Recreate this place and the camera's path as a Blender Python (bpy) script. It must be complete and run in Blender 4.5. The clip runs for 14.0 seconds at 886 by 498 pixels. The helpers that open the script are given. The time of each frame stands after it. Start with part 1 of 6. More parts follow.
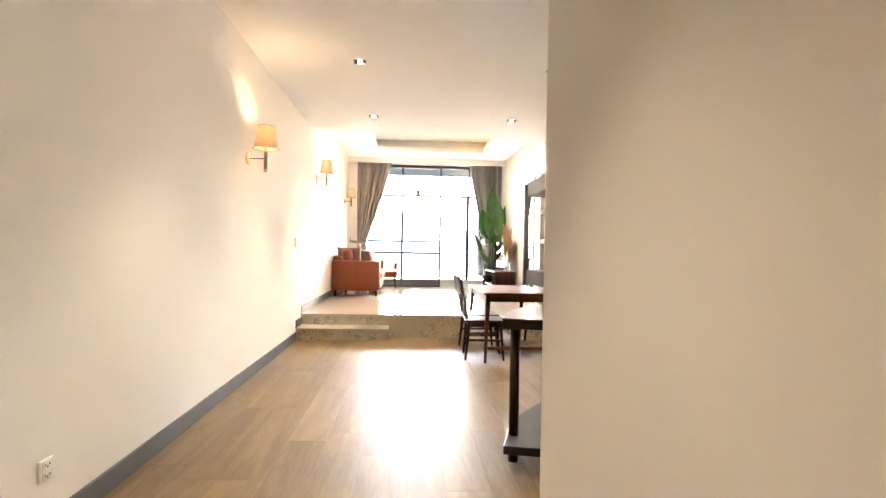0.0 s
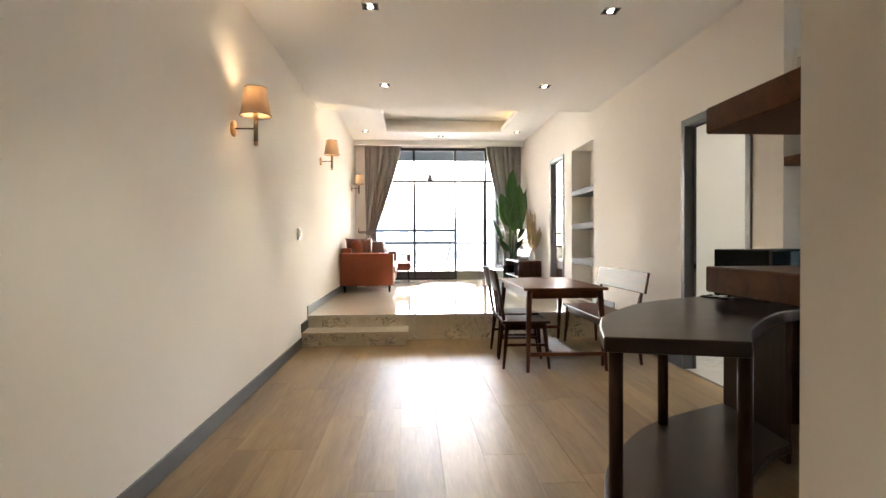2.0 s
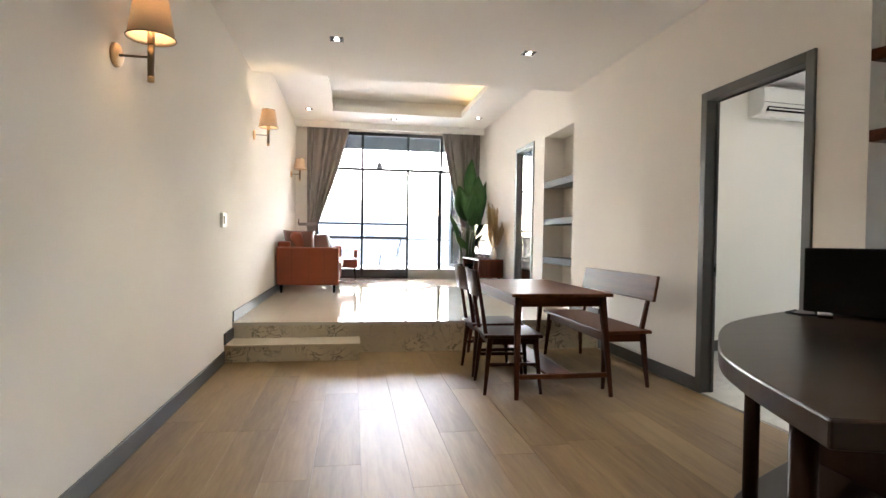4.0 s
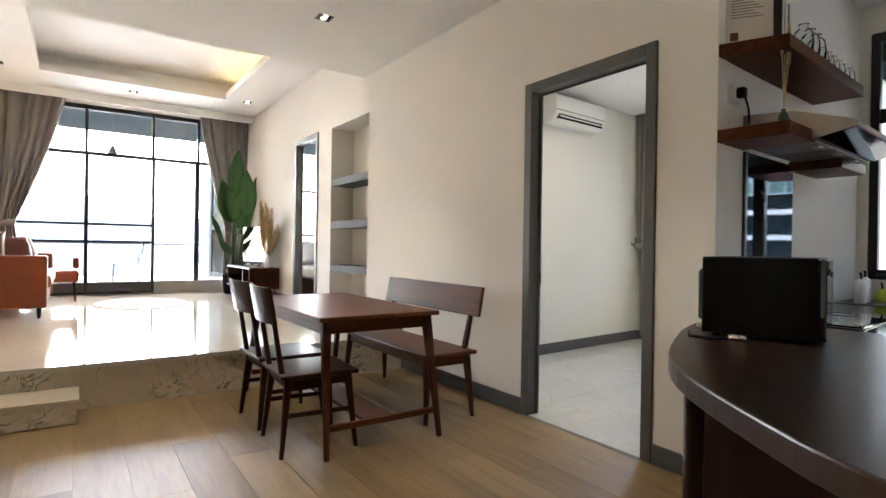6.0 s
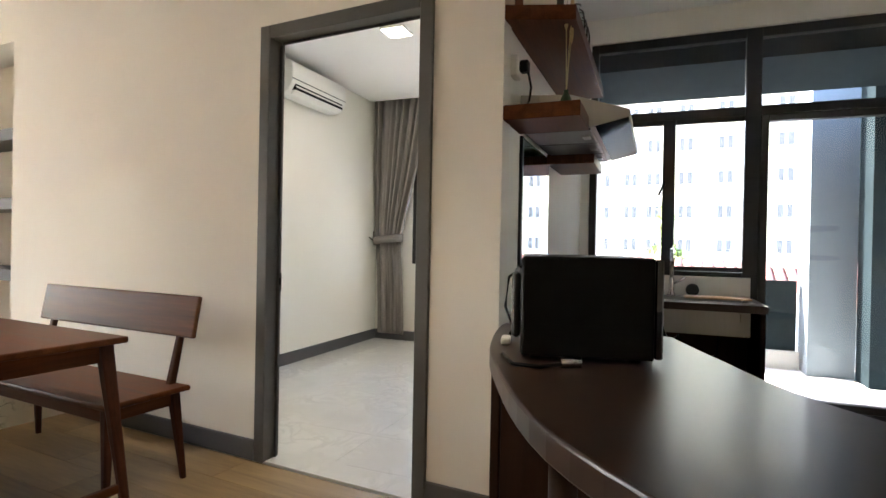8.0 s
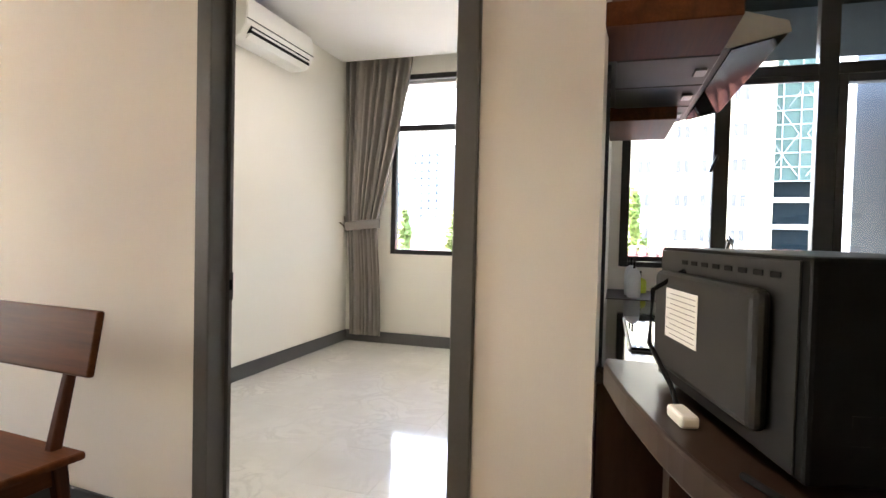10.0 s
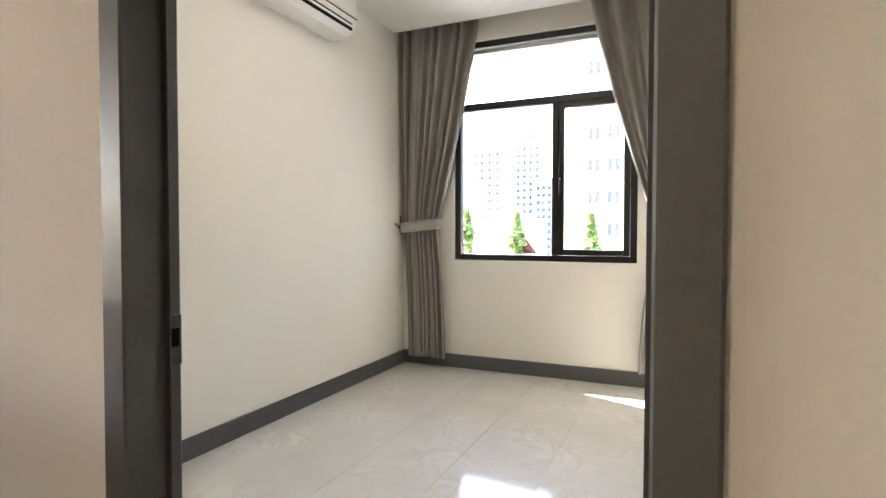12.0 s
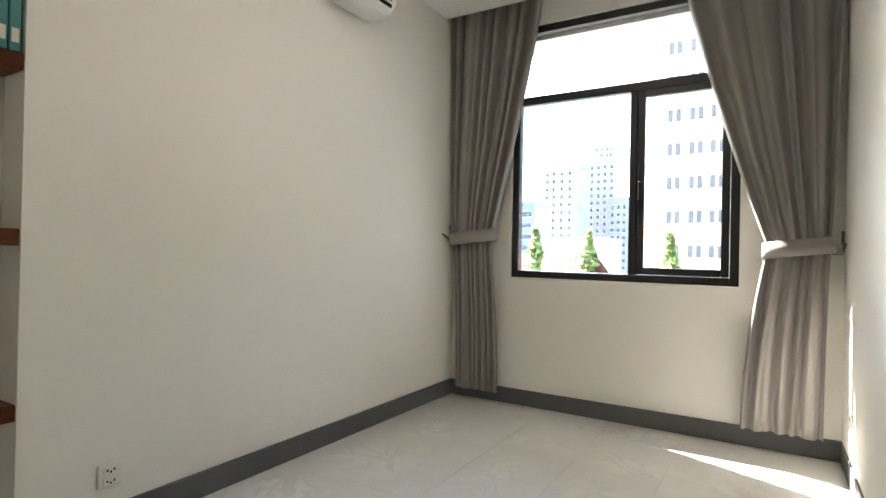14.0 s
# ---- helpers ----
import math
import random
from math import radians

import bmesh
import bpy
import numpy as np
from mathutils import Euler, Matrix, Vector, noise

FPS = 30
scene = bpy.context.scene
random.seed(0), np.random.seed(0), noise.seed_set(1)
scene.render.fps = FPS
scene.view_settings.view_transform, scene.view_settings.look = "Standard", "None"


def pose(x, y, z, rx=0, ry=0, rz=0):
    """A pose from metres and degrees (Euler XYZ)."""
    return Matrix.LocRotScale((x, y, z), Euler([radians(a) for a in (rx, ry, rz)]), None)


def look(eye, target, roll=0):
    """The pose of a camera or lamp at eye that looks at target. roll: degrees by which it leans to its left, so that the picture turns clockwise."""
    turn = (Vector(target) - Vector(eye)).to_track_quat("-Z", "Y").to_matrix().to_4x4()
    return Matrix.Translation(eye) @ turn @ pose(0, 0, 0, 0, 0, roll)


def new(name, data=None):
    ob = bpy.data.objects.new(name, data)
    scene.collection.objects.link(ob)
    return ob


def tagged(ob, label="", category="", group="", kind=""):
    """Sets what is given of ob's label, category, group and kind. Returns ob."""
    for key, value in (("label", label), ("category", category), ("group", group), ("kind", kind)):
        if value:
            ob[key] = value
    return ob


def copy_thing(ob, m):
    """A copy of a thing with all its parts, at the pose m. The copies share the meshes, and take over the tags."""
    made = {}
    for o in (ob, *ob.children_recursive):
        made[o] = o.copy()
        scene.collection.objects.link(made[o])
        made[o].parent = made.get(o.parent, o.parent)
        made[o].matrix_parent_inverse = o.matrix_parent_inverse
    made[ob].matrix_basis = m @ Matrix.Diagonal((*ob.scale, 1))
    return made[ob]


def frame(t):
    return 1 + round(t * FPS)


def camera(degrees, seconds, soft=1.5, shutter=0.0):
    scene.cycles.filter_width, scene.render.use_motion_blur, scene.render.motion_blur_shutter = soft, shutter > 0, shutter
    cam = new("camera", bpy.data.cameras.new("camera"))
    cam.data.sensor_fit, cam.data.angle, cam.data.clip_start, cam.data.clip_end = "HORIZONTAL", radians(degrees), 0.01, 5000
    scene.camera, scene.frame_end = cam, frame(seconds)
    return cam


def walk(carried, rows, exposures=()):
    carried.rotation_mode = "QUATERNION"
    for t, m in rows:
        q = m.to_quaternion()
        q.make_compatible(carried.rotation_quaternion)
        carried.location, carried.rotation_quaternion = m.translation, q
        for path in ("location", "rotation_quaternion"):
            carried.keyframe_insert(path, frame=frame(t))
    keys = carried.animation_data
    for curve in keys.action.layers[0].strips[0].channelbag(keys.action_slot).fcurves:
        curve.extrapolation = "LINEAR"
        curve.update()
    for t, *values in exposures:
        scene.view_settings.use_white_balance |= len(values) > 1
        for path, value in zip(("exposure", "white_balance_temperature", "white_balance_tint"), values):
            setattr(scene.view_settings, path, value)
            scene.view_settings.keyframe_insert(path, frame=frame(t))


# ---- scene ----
cam = camera(79.0, 14.0)
PATH = [
    (0, (0.44, 1.263, 1.152), (0.577, 3.258, 1.163), 1.1),
    (0.5, (0.373, 1.469, 1.147), (0.277, 3.467, 1.165), 0.8),
    (1, (0.314, 1.726, 1.137), (0.229, 3.724, 1.154), 1.5),
    (1.5, (0.273, 1.936, 1.134), (0.344, 3.935, 1.131), 0.6),
    (2, (0.283, 2.222, 1.146), (0.398, 4.219, 1.118), -0.3),
    (4.3, (0.115, 3.432, 1.1), (0.517, 5.391, 1.059), 0.3),
    (4.5, (0.099, 3.536, 1.104), (0.557, 5.483, 1.061), -0.3),
    (5, (0.111, 3.799, 1.11), (0.747, 5.695, 1.112), 0.3),
    (5.5, (0.164, 4.018, 1.118), (1.009, 5.831, 1.118), 0.4),
    (6, (0.2, 4.226, 1.109), (1.331, 5.875, 1.104), 0.9),
    (6.5, (0.282, 4.382, 1.105), (1.624, 5.864, 1.119), 1.2),
    (7, (0.387, 4.542, 1.11), (1.885, 5.867, 1.132), 0.8),
    (7.5, (0.508, 4.669, 1.121), (2.189, 5.752, 1.13), 1.1),
    (7.7, (0.567, 4.734, 1.117), (2.318, 5.698, 1.129), 1.0),
    (10, (1.325, 5.455, 1.107), (3.18, 6.202, 1.053), 1.4),
    (10.5, (1.505, 5.592, 1.097), (3.328, 6.412, 1.045), 0.7),
    (11, (1.713, 5.742, 1.101), (3.529, 6.578, 1.046), 1.2),
    (11.5, (1.908, 5.836, 1.103), (3.714, 6.692, 1.042), 0.8),
    (12, (2.131, 5.906, 1.11), (3.889, 6.860, 1.056), 0.1),
    (12.5, (2.344, 6.0, 1.101), (4.056, 7.033, 1.067), 0.7),
    (13, (2.503, 6.024, 1.068), (4.184, 7.107, 1.077), 0.5),
    (13.5, (2.65, 6.067, 1.073), (4.291, 7.21, 1.074), 0.9),
    (14, (2.708, 6.093, 1.067), (4.328, 7.266, 1.079), 1.2),
]
EXPOSURES = [(0.0, 6.08, 6800, 13), (1.0, 5.67, 6750, 12), (2.0, 5.15, 6620, 11), (4.5, 5.0, 6200, 11), (6.0, 5.05, 6200, 10), (7.5, 5.14, 6400, 10), (10.0, 5.4, 6720, 14), (11.0, 5.42, 6740, 14), (12.0, 5.18, 6650, 14), (12.5, 4.98, 6550, 12), (13.0, 4.95, 6520, 11), (14.0, 4.76, 6520, 11)]
walk(cam, [(t, look(eye, target, roll)) for t, eye, target, roll in PATH], EXPOSURES)

# ---- world and light ----
SPOT_W, PLATFORM_W, SCONCE_W = 1.95, 0.6, 0.13
SUN = Vector((0.30, 1.0, 1.03)).normalized()
world = bpy.data.worlds.new("sky")
world.use_nodes = True
scene.world = world
wn = world.node_tree.nodes
sky = wn.new("ShaderNodeTexSky")
sky.sky_type, sky.sun_disc = "NISHITA", False
sky.sun_elevation = math.asin(SUN.z)
sky.sun_rotation = math.atan2(SUN.x, SUN.y)
sky.air_density, sky.dust_density = 1.0, 2.5
wn["Background"].inputs["Strength"].default_value = 0.15
world.node_tree.links.new(sky.outputs[0], wn["Background"].inputs["Color"])
sun = new("sun", bpy.data.lights.new("sun", "SUN"))
sun.data.energy, sun.data.angle, sun.data.color = 2.4, radians(0.5), (1.0, 0.97, 0.91)
sun.matrix_world = look(SUN * 30, (0, 0, 0))

# ---- materials ----


def mat(name, colour, rough=0.5, metal=0.0, vary=0.08, scale=4.0, fine=60.0, bump=0.0, coat=0.0, stretch=(1, 1, 1), glow=None, per_object=0.0, spec=0.5, rough_vary=0.06):
    """A surface with broad and fine variation of tone, uneven gloss and a fine relief."""
    m = bpy.data.materials.new(name)
    m.use_nodes = True
    n, l = m.node_tree.nodes, m.node_tree.links
    b = n["Principled BSDF"]
    co = n.new("ShaderNodeTexCoord")
    mp = n.new("ShaderNodeMapping")
    mp.inputs["Scale"].default_value = stretch
    l.new(co.outputs["Object"], mp.inputs["Vector"])
    big, small = n.new("ShaderNodeTexNoise"), n.new("ShaderNodeTexNoise")
    big.inputs["Scale"].default_value, big.inputs["Detail"].default_value = scale, 4
    small.inputs["Scale"].default_value, small.inputs["Detail"].default_value = fine, 3
    for t in (big, small):
        l.new(mp.outputs[0], t.inputs["Vector"])
    mix = n.new("ShaderNodeMath")
    mix.operation = "MULTIPLY_ADD"
    mix.inputs[1].default_value = 0.45
    l.new(small.outputs["Fac"], mix.inputs[0])
    half = n.new("ShaderNodeMath")
    half.operation = "MULTIPLY"
    half.inputs[1].default_value = 0.55
    l.new(big.outputs["Fac"], half.inputs[0])
    l.new(half.outputs[0], mix.inputs[2])
    tone = mix
    if per_object:
        info = n.new("ShaderNodeObjectInfo")
        tone = n.new("ShaderNodeMath")
        tone.operation = "MULTIPLY_ADD"
        tone.inputs[1].default_value = per_object
        l.new(info.outputs["Random"], tone.inputs[0])
        sub = n.new("ShaderNodeMath")
        sub.operation = "SUBTRACT"
        sub.inputs[1].default_value = per_object / 2
        l.new(mix.outputs[0], sub.inputs[0])
        l.new(sub.outputs[0], tone.inputs[2])
    ramp = n.new("ShaderNodeValToRGB")
    ramp.color_ramp.elements[0].position, ramp.color_ramp.elements[1].position = 0.25, 0.75
    c = Vector(colour)
    ramp.color_ramp.elements[0].color = (*(c * (1 - vary)), 1)
    ramp.color_ramp.elements[1].color = (*[min(1, v) for v in c * (1 + vary)], 1)
    l.new(tone.outputs[0], ramp.inputs[0])
    l.new(ramp.outputs[0], b.inputs["Base Color"])
    rr = n.new("ShaderNodeMapRange")
    rr.inputs["To Min"].default_value, rr.inputs["To Max"].default_value = max(0.02, rough - rough_vary), min(1, rough + rough_vary)
    l.new(big.outputs["Fac"], rr.inputs["Value"])
    l.new(rr.outputs[0], b.inputs["Roughness"])
    b.inputs["Metallic"].default_value = metal
    b.inputs["Coat Weight"].default_value = coat
    b.inputs["Specular IOR Level"].default_value = spec
    if bump:
        bp = n.new("ShaderNodeBump")
        bp.inputs["Strength"].default_value, bp.inputs["Distance"].default_value = bump, 0.004
        l.new(mix.outputs[0], bp.inputs["Height"])
        l.new(bp.outputs[0], b.inputs["Normal"])
    if glow:
        b.inputs["Emission Color"].default_value = (*glow[0], 1)
        b.inputs["Emission Strength"].default_value = glow[1]
    return m


def veined(name, base, vein, rough, scale, width=0.03, amount=0.8, coat=0.0):
    """Polished stone: cloudy ground with thin wandering veins."""
    m = bpy.data.materials.new(name)
    m.use_nodes = True
    n, l = m.node_tree.nodes, m.node_tree.links
    b = n["Principled BSDF"]
    co = n.new("ShaderNodeTexCoord")
    geo = n.new("ShaderNodeNewGeometry")
    cloud = n.new("ShaderNodeTexNoise")
    cloud.inputs["Scale"].default_value, cloud.inputs["Detail"].default_value = scale * 0.6, 6
    warp = n.new("ShaderNodeTexNoise")
    warp.inputs["Scale"].default_value, warp.inputs["Detail"].default_value, warp.inputs["Distortion"].default_value = scale, 7, 1.6
    for t in (cloud, warp):
        l.new(geo.outputs["Position"], t.inputs["Vector"])
    line = n.new("ShaderNodeMath")
    line.operation = "SUBTRACT"
    line.inputs[1].default_value = 0.5
    l.new(warp.outputs["Fac"], line.inputs[0])
    ab = n.new("ShaderNodeMath")
    ab.operation = "ABSOLUTE"
    l.new(line.outputs[0], ab.inputs[0])
    mr = n.new("ShaderNodeMapRange")
    mr.inputs["From Max"].default_value = width
    mr.inputs["To Min"].default_value, mr.inputs["To Max"].default_value = amount, 0.0
    l.new(ab.outputs[0], mr.inputs["Value"])
    gate = n.new("ShaderNodeMapRange")
    gate.inputs["From Min"].default_value, gate.inputs["From Max"].default_value = 0.42, 0.62
    l.new(cloud.outputs["Fac"], gate.inputs["Value"])
    mul = n.new("ShaderNodeMath")
    mul.operation = "MULTIPLY"
    l.new(mr.outputs[0], mul.inputs[0])
    l.new(gate.outputs[0], mul.inputs[1])
    ground = n.new("ShaderNodeValToRGB")
    c = Vector(base)
    ground.color_ramp.elements[0].position, ground.color_ramp.elements[1].position = 0.3, 0.7
    ground.color_ramp.elements[0].color = (*(c * 0.9), 1)
    ground.color_ramp.elements[1].color = (*[min(1, v) for v in c * 1.06], 1)
    l.new(cloud.outputs["Fac"], ground.inputs[0])
    mx = n.new("ShaderNodeMix")
    mx.data_type = "RGBA"
    l.new(mul.outputs[0], mx.inputs[0])
    l.new(ground.outputs[0], mx.inputs[6])
    mx.inputs[7].default_value = (*vein, 1)
    l.new(mx.outputs[2], b.inputs["Base Color"])
    b.inputs["Roughness"].default_value = rough
    b.inputs["Coat Weight"].default_value = coat
    return m


def glass(name, tint=(1, 1, 1), rough=0.0, ior=1.45):
    """A thin pane: clear straight through, with a mirror gloss that grows at grazing angles."""
    m = bpy.data.materials.new(name)
    m.use_nodes = True
    n, l = m.node_tree.nodes, m.node_tree.links
    n.remove(n["Principled BSDF"])
    tr, gl, fr, mx = n.new("ShaderNodeBsdfTransparent"), n.new("ShaderNodeBsdfGlossy"), n.new("ShaderNodeFresnel"), n.new("ShaderNodeMixShader")
    tr.inputs[0].default_value = (*tint, 1)
    gl.inputs["Roughness"].default_value = rough
    fr.inputs["IOR"].default_value = ior
    l.new(fr.outputs[0], mx.inputs[0])
    l.new(tr.outputs[0], mx.inputs[1])
    l.new(gl.outputs[0], mx.inputs[2])
    l.new(mx.outputs[0], n["Material Output"].inputs[0])
    return m


def wood(name, dark, light, rough, axis="X", rings=9.0, coat=0.0, per_object=0.0, bump=0.05, spec=0.5):
    """Timber with long grain along one axis of the object, knots and slow changes of tone."""
    m = bpy.data.materials.new(name)
    m.use_nodes = True
    n, l = m.node_tree.nodes, m.node_tree.links
    b = n["Principled BSDF"]
    co = n.new("ShaderNodeTexCoord")
    info = n.new("ShaderNodeObjectInfo")
    off = n.new("ShaderNodeVectorMath")
    off.operation = "MULTIPLY_ADD"
    comb = n.new("ShaderNodeCombineXYZ")
    for i in range(3):
        l.new(info.outputs["Random"], comb.inputs[i])
    off.inputs[1].default_value = (31.0, 17.0, 23.0) if per_object else (0, 0, 0)
    l.new(comb.outputs[0], off.inputs[0])
    l.new(co.outputs["Object"], off.inputs[2])
    mp = n.new("ShaderNodeMapping")
    s = {"X": (0.7, rings, rings), "Y": (rings, 0.7, rings), "Z": (rings, rings, 0.7)}[axis]
    mp.inputs["Scale"].default_value = s
    l.new(off.outputs[0], mp.inputs["Vector"])
    a, f, w = n.new("ShaderNodeTexNoise"), n.new("ShaderNodeTexNoise"), n.new("ShaderNodeTexNoise")
    a.inputs["Scale"].default_value, a.inputs["Detail"].default_value, a.inputs["Distortion"].default_value = 1.2, 6, 0.8
    f.inputs["Scale"].default_value, f.inputs["Detail"].default_value = 9, 4
    w.inputs["Scale"].default_value = 0.35
    for t in (a, f, w):
        l.new(mp.outputs[0], t.inputs["Vector"])
    m1 = n.new("ShaderNodeMath")
    m1.operation = "MULTIPLY_ADD"
    m1.inputs[1].default_value = 0.3
    l.new(f.outputs["Fac"], m1.inputs[0])
    m0 = n.new("ShaderNodeMath")
    m0.operation = "MULTIPLY"
    m0.inputs[1].default_value = 0.7
    l.new(a.outputs["Fac"], m0.inputs[0])
    l.new(m0.outputs[0], m1.inputs[2])
    m2 = n.new("ShaderNodeMath")
    m2.operation = "MULTIPLY_ADD"
    m2.inputs[1].default_value = per_object
    l.new(info.outputs["Random"], m2.inputs[0])
    m3 = n.new("ShaderNodeMath")
    m3.operation = "SUBTRACT"
    m3.inputs[1].default_value = per_object / 2
    l.new(m1.outputs[0], m3.inputs[0])
    l.new(m3.outputs[0], m2.inputs[2])
    ramp = n.new("ShaderNodeValToRGB")
    ramp.color_ramp.elements[0].position, ramp.color_ramp.elements[1].position = 0.3, 0.7
    ramp.color_ramp.elements[0].color, ramp.color_ramp.elements[1].color = (*dark, 1), (*light, 1)
    l.new(m2.outputs[0], ramp.inputs[0])
    l.new(ramp.outputs[0], b.inputs["Base Color"])
    rr = n.new("ShaderNodeMapRange")
    rr.inputs["To Min"].default_value, rr.inputs["To Max"].default_value = rough - 0.05, rough + 0.08
    l.new(a.outputs["Fac"], rr.inputs["Value"])
    l.new(rr.outputs[0], b.inputs["Roughness"])
    b.inputs["Specular IOR Level"].default_value = spec
    b.inputs["Coat Weight"].default_value = coat
    b.inputs["Coat Roughness"].default_value = 0.15
    b.inputs["Specular IOR Level"].default_value = 0.10 if light[0] < 0.15 else 0.34
    if bump:
        bp = n.new("ShaderNodeBump")
        bp.inputs["Strength"].default_value, bp.inputs["Distance"].default_value = bump, 0.002
        l.new(f.outputs["Fac"], bp.inputs["Height"])
        l.new(bp.outputs[0], b.inputs["Normal"])
    return m


def cloth(name, colour, rough=0.8, weave=900.0):
    m = mat(name, colour, rough, vary=0.07, scale=3.0, fine=weave, bump=0.15)
    b = m.node_tree.nodes["Principled BSDF"]
    b.inputs["Sheen Weight"].default_value = 0.15
    return m


def shade_cloth(name, colour):
    """Thin fabric that lets light through."""
    m = bpy.data.materials.new(name)
    m.use_nodes = True
    n, l = m.node_tree.nodes, m.node_tree.links
    b = n["Principled BSDF"]
    co, no = n.new("ShaderNodeTexCoord"), n.new("ShaderNodeTexNoise")
    no.inputs["Scale"].default_value = 120
    l.new(co.outputs["Object"], no.inputs["Vector"])
    ra = n.new("ShaderNodeValToRGB")
    ra.color_ramp.elements[0].color = (*(Vector(colour) * 0.85), 1)
    ra.color_ramp.elements[1].color = (*colour, 1)
    l.new(no.outputs["Fac"], ra.inputs[0])
    l.new(ra.outputs[0], b.inputs["Base Color"])
    b.inputs["Roughness"].default_value = 0.9
    tl, mx = n.new("ShaderNodeBsdfTranslucent"), n.new("ShaderNodeMixShader")
    l.new(ra.outputs[0], tl.inputs[0])
    mx.inputs[0].default_value = 0.28
    l.new(b.outputs[0], mx.inputs[1])
    l.new(tl.outputs[0], mx.inputs[2])
    l.new(mx.outputs[0], n["Material Output"].inputs[0])
    return m


WALL = mat("wall_paint", (0.80, 0.757, 0.69), 0.85, vary=0.025, scale=1.6, fine=160, bump=0.05, spec=0.12)
WALL_ROOM = mat("room_wall_paint", (0.80, 0.775, 0.705), 0.8, vary=0.02, scale=1.4, fine=160, bump=0.05, spec=0.15)
CEIL = mat("ceiling_paint", (0.87, 0.86, 0.83), 0.85, vary=0.015, scale=1.2, fine=140, bump=0.03, spec=0.12)
GREY = mat("grey_gloss_paint", (0.098, 0.094, 0.088), 0.38, vary=0.1, scale=3, fine=90, bump=0.05)
SHELFPAINT = mat("grey_shelf_paint", (0.085, 0.082, 0.085), 0.6, vary=0.08, scale=4, fine=90, spec=0.2)
GREY_DARK = mat("dark_grey_gloss_paint", (0.045, 0.042, 0.042), 0.36, vary=0.1, scale=3, fine=90, bump=0.05)
SKIRT = mat("grey_skirting_tile", (0.105, 0.104, 0.106), 0.5, vary=0.1, scale=5, fine=60, spec=0.25)
PLANK = wood("laminate_oak", (0.170, 0.109, 0.049), (0.316, 0.216, 0.107), 0.42, "Y", 7.0, per_object=0.24, bump=0.06, spec=0.4)
JOINT = mat("wood_joint", (0.15, 0.10, 0.055), 0.6)
TILE_WARM = veined("cream_polished_tile", (0.66, 0.58, 0.46), (0.5, 0.42, 0.32), 0.07, 1.4, 0.03, 0.25)
TILE_COOL = veined("pale_grey_polished_tile", (0.69, 0.675, 0.63), (0.52, 0.505, 0.47), 0.09, 4.0, 0.07, 0.5)
GROUT = mat("pale_grout", (0.55, 0.52, 0.46), 0.8)
MARBLE = veined("veined_marble", (0.62, 0.55, 0.42), (0.10, 0.095, 0.085), 0.16, 7.0, 0.045, 0.85)
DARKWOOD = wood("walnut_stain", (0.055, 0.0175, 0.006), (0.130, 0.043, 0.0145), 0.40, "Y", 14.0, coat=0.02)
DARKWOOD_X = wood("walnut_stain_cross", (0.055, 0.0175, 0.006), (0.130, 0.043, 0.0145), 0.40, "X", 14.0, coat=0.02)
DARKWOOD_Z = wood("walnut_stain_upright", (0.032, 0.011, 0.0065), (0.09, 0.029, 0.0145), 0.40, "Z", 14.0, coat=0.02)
ESPRESSO = mat("espresso_top", (0.030, 0.0155, 0.0105), 0.32, vary=0.18, scale=3, fine=60, stretch=(1, 7, 7), coat=0.03, spec=0.24, rough_vary=0.03)
ESPRESSO_Z = wood("espresso_upright", (0.020, 0.009, 0.006), (0.042, 0.018, 0.011), 0.42, "Z", 8.0)
CHAIRWOOD = wood("dark_chair_stain", (0.018, 0.0065, 0.004), (0.050, 0.0165, 0.0085), 0.36, "Z", 14.0, coat=0.04)
BLACK = mat("black_aluminium", (0.012, 0.012, 0.013), 0.4, vary=0.15, scale=6, fine=200)
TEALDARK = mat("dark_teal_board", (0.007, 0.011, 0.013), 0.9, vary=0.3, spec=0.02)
PANE = glass("window_glass")
BLACKGLASS = mat("black_glass", (0.006, 0.006, 0.007), 0.03, vary=0.1, coat=1.0, rough_vary=0.0)
VISOR = mat("smoked_visor_glass", (0.006, 0.006, 0.007), 0.05, vary=0.1, spec=0.004, rough_vary=0.0)
GRANITE = mat("black_granite", (0.015, 0.015, 0.016), 0.06, vary=0.5, scale=30, fine=300, rough_vary=0.02)
STEEL = mat("brushed_steel", (0.30, 0.29, 0.27), 0.3, 1.0, vary=0.08, scale=5, fine=180, stretch=(1, 12, 1))
HOODSTEEL = mat("dull_hood_steel", (0.11, 0.10, 0.085), 0.42, 0.8, vary=0.1, scale=5, fine=120)
CHROME = mat("chrome", (0.75, 0.75, 0.76), 0.08, 1.0, vary=0.02)
LEATHER = mat("orange_leather", (0.235, 0.046, 0.012), 0.42, vary=0.16, scale=5, fine=220, bump=0.25)
LEATHER_DARK = mat("brown_leather", (0.115, 0.030, 0.012), 0.45, vary=0.16, scale=5, fine=220, bump=0.25)
CURTAIN = cloth("taupe_curtain", (0.262, 0.236, 0.215), 0.6)
WHITECLOTH = cloth("white_linen", (0.80, 0.79, 0.80), 0.85)
SHADE = shade_cloth("lampshade_fabric", (0.62, 0.50, 0.37))
PALEWOOD = wood("pale_beech", (0.50, 0.30, 0.14), (0.66, 0.43, 0.22), 0.45, "Z", 12.0)
BRONZE = mat("bronze_metal", (0.16, 0.12, 0.08), 0.35, 1.0)
PLASTIC = mat("ivory_plastic", (0.76, 0.74, 0.68), 0.35, vary=0.03)
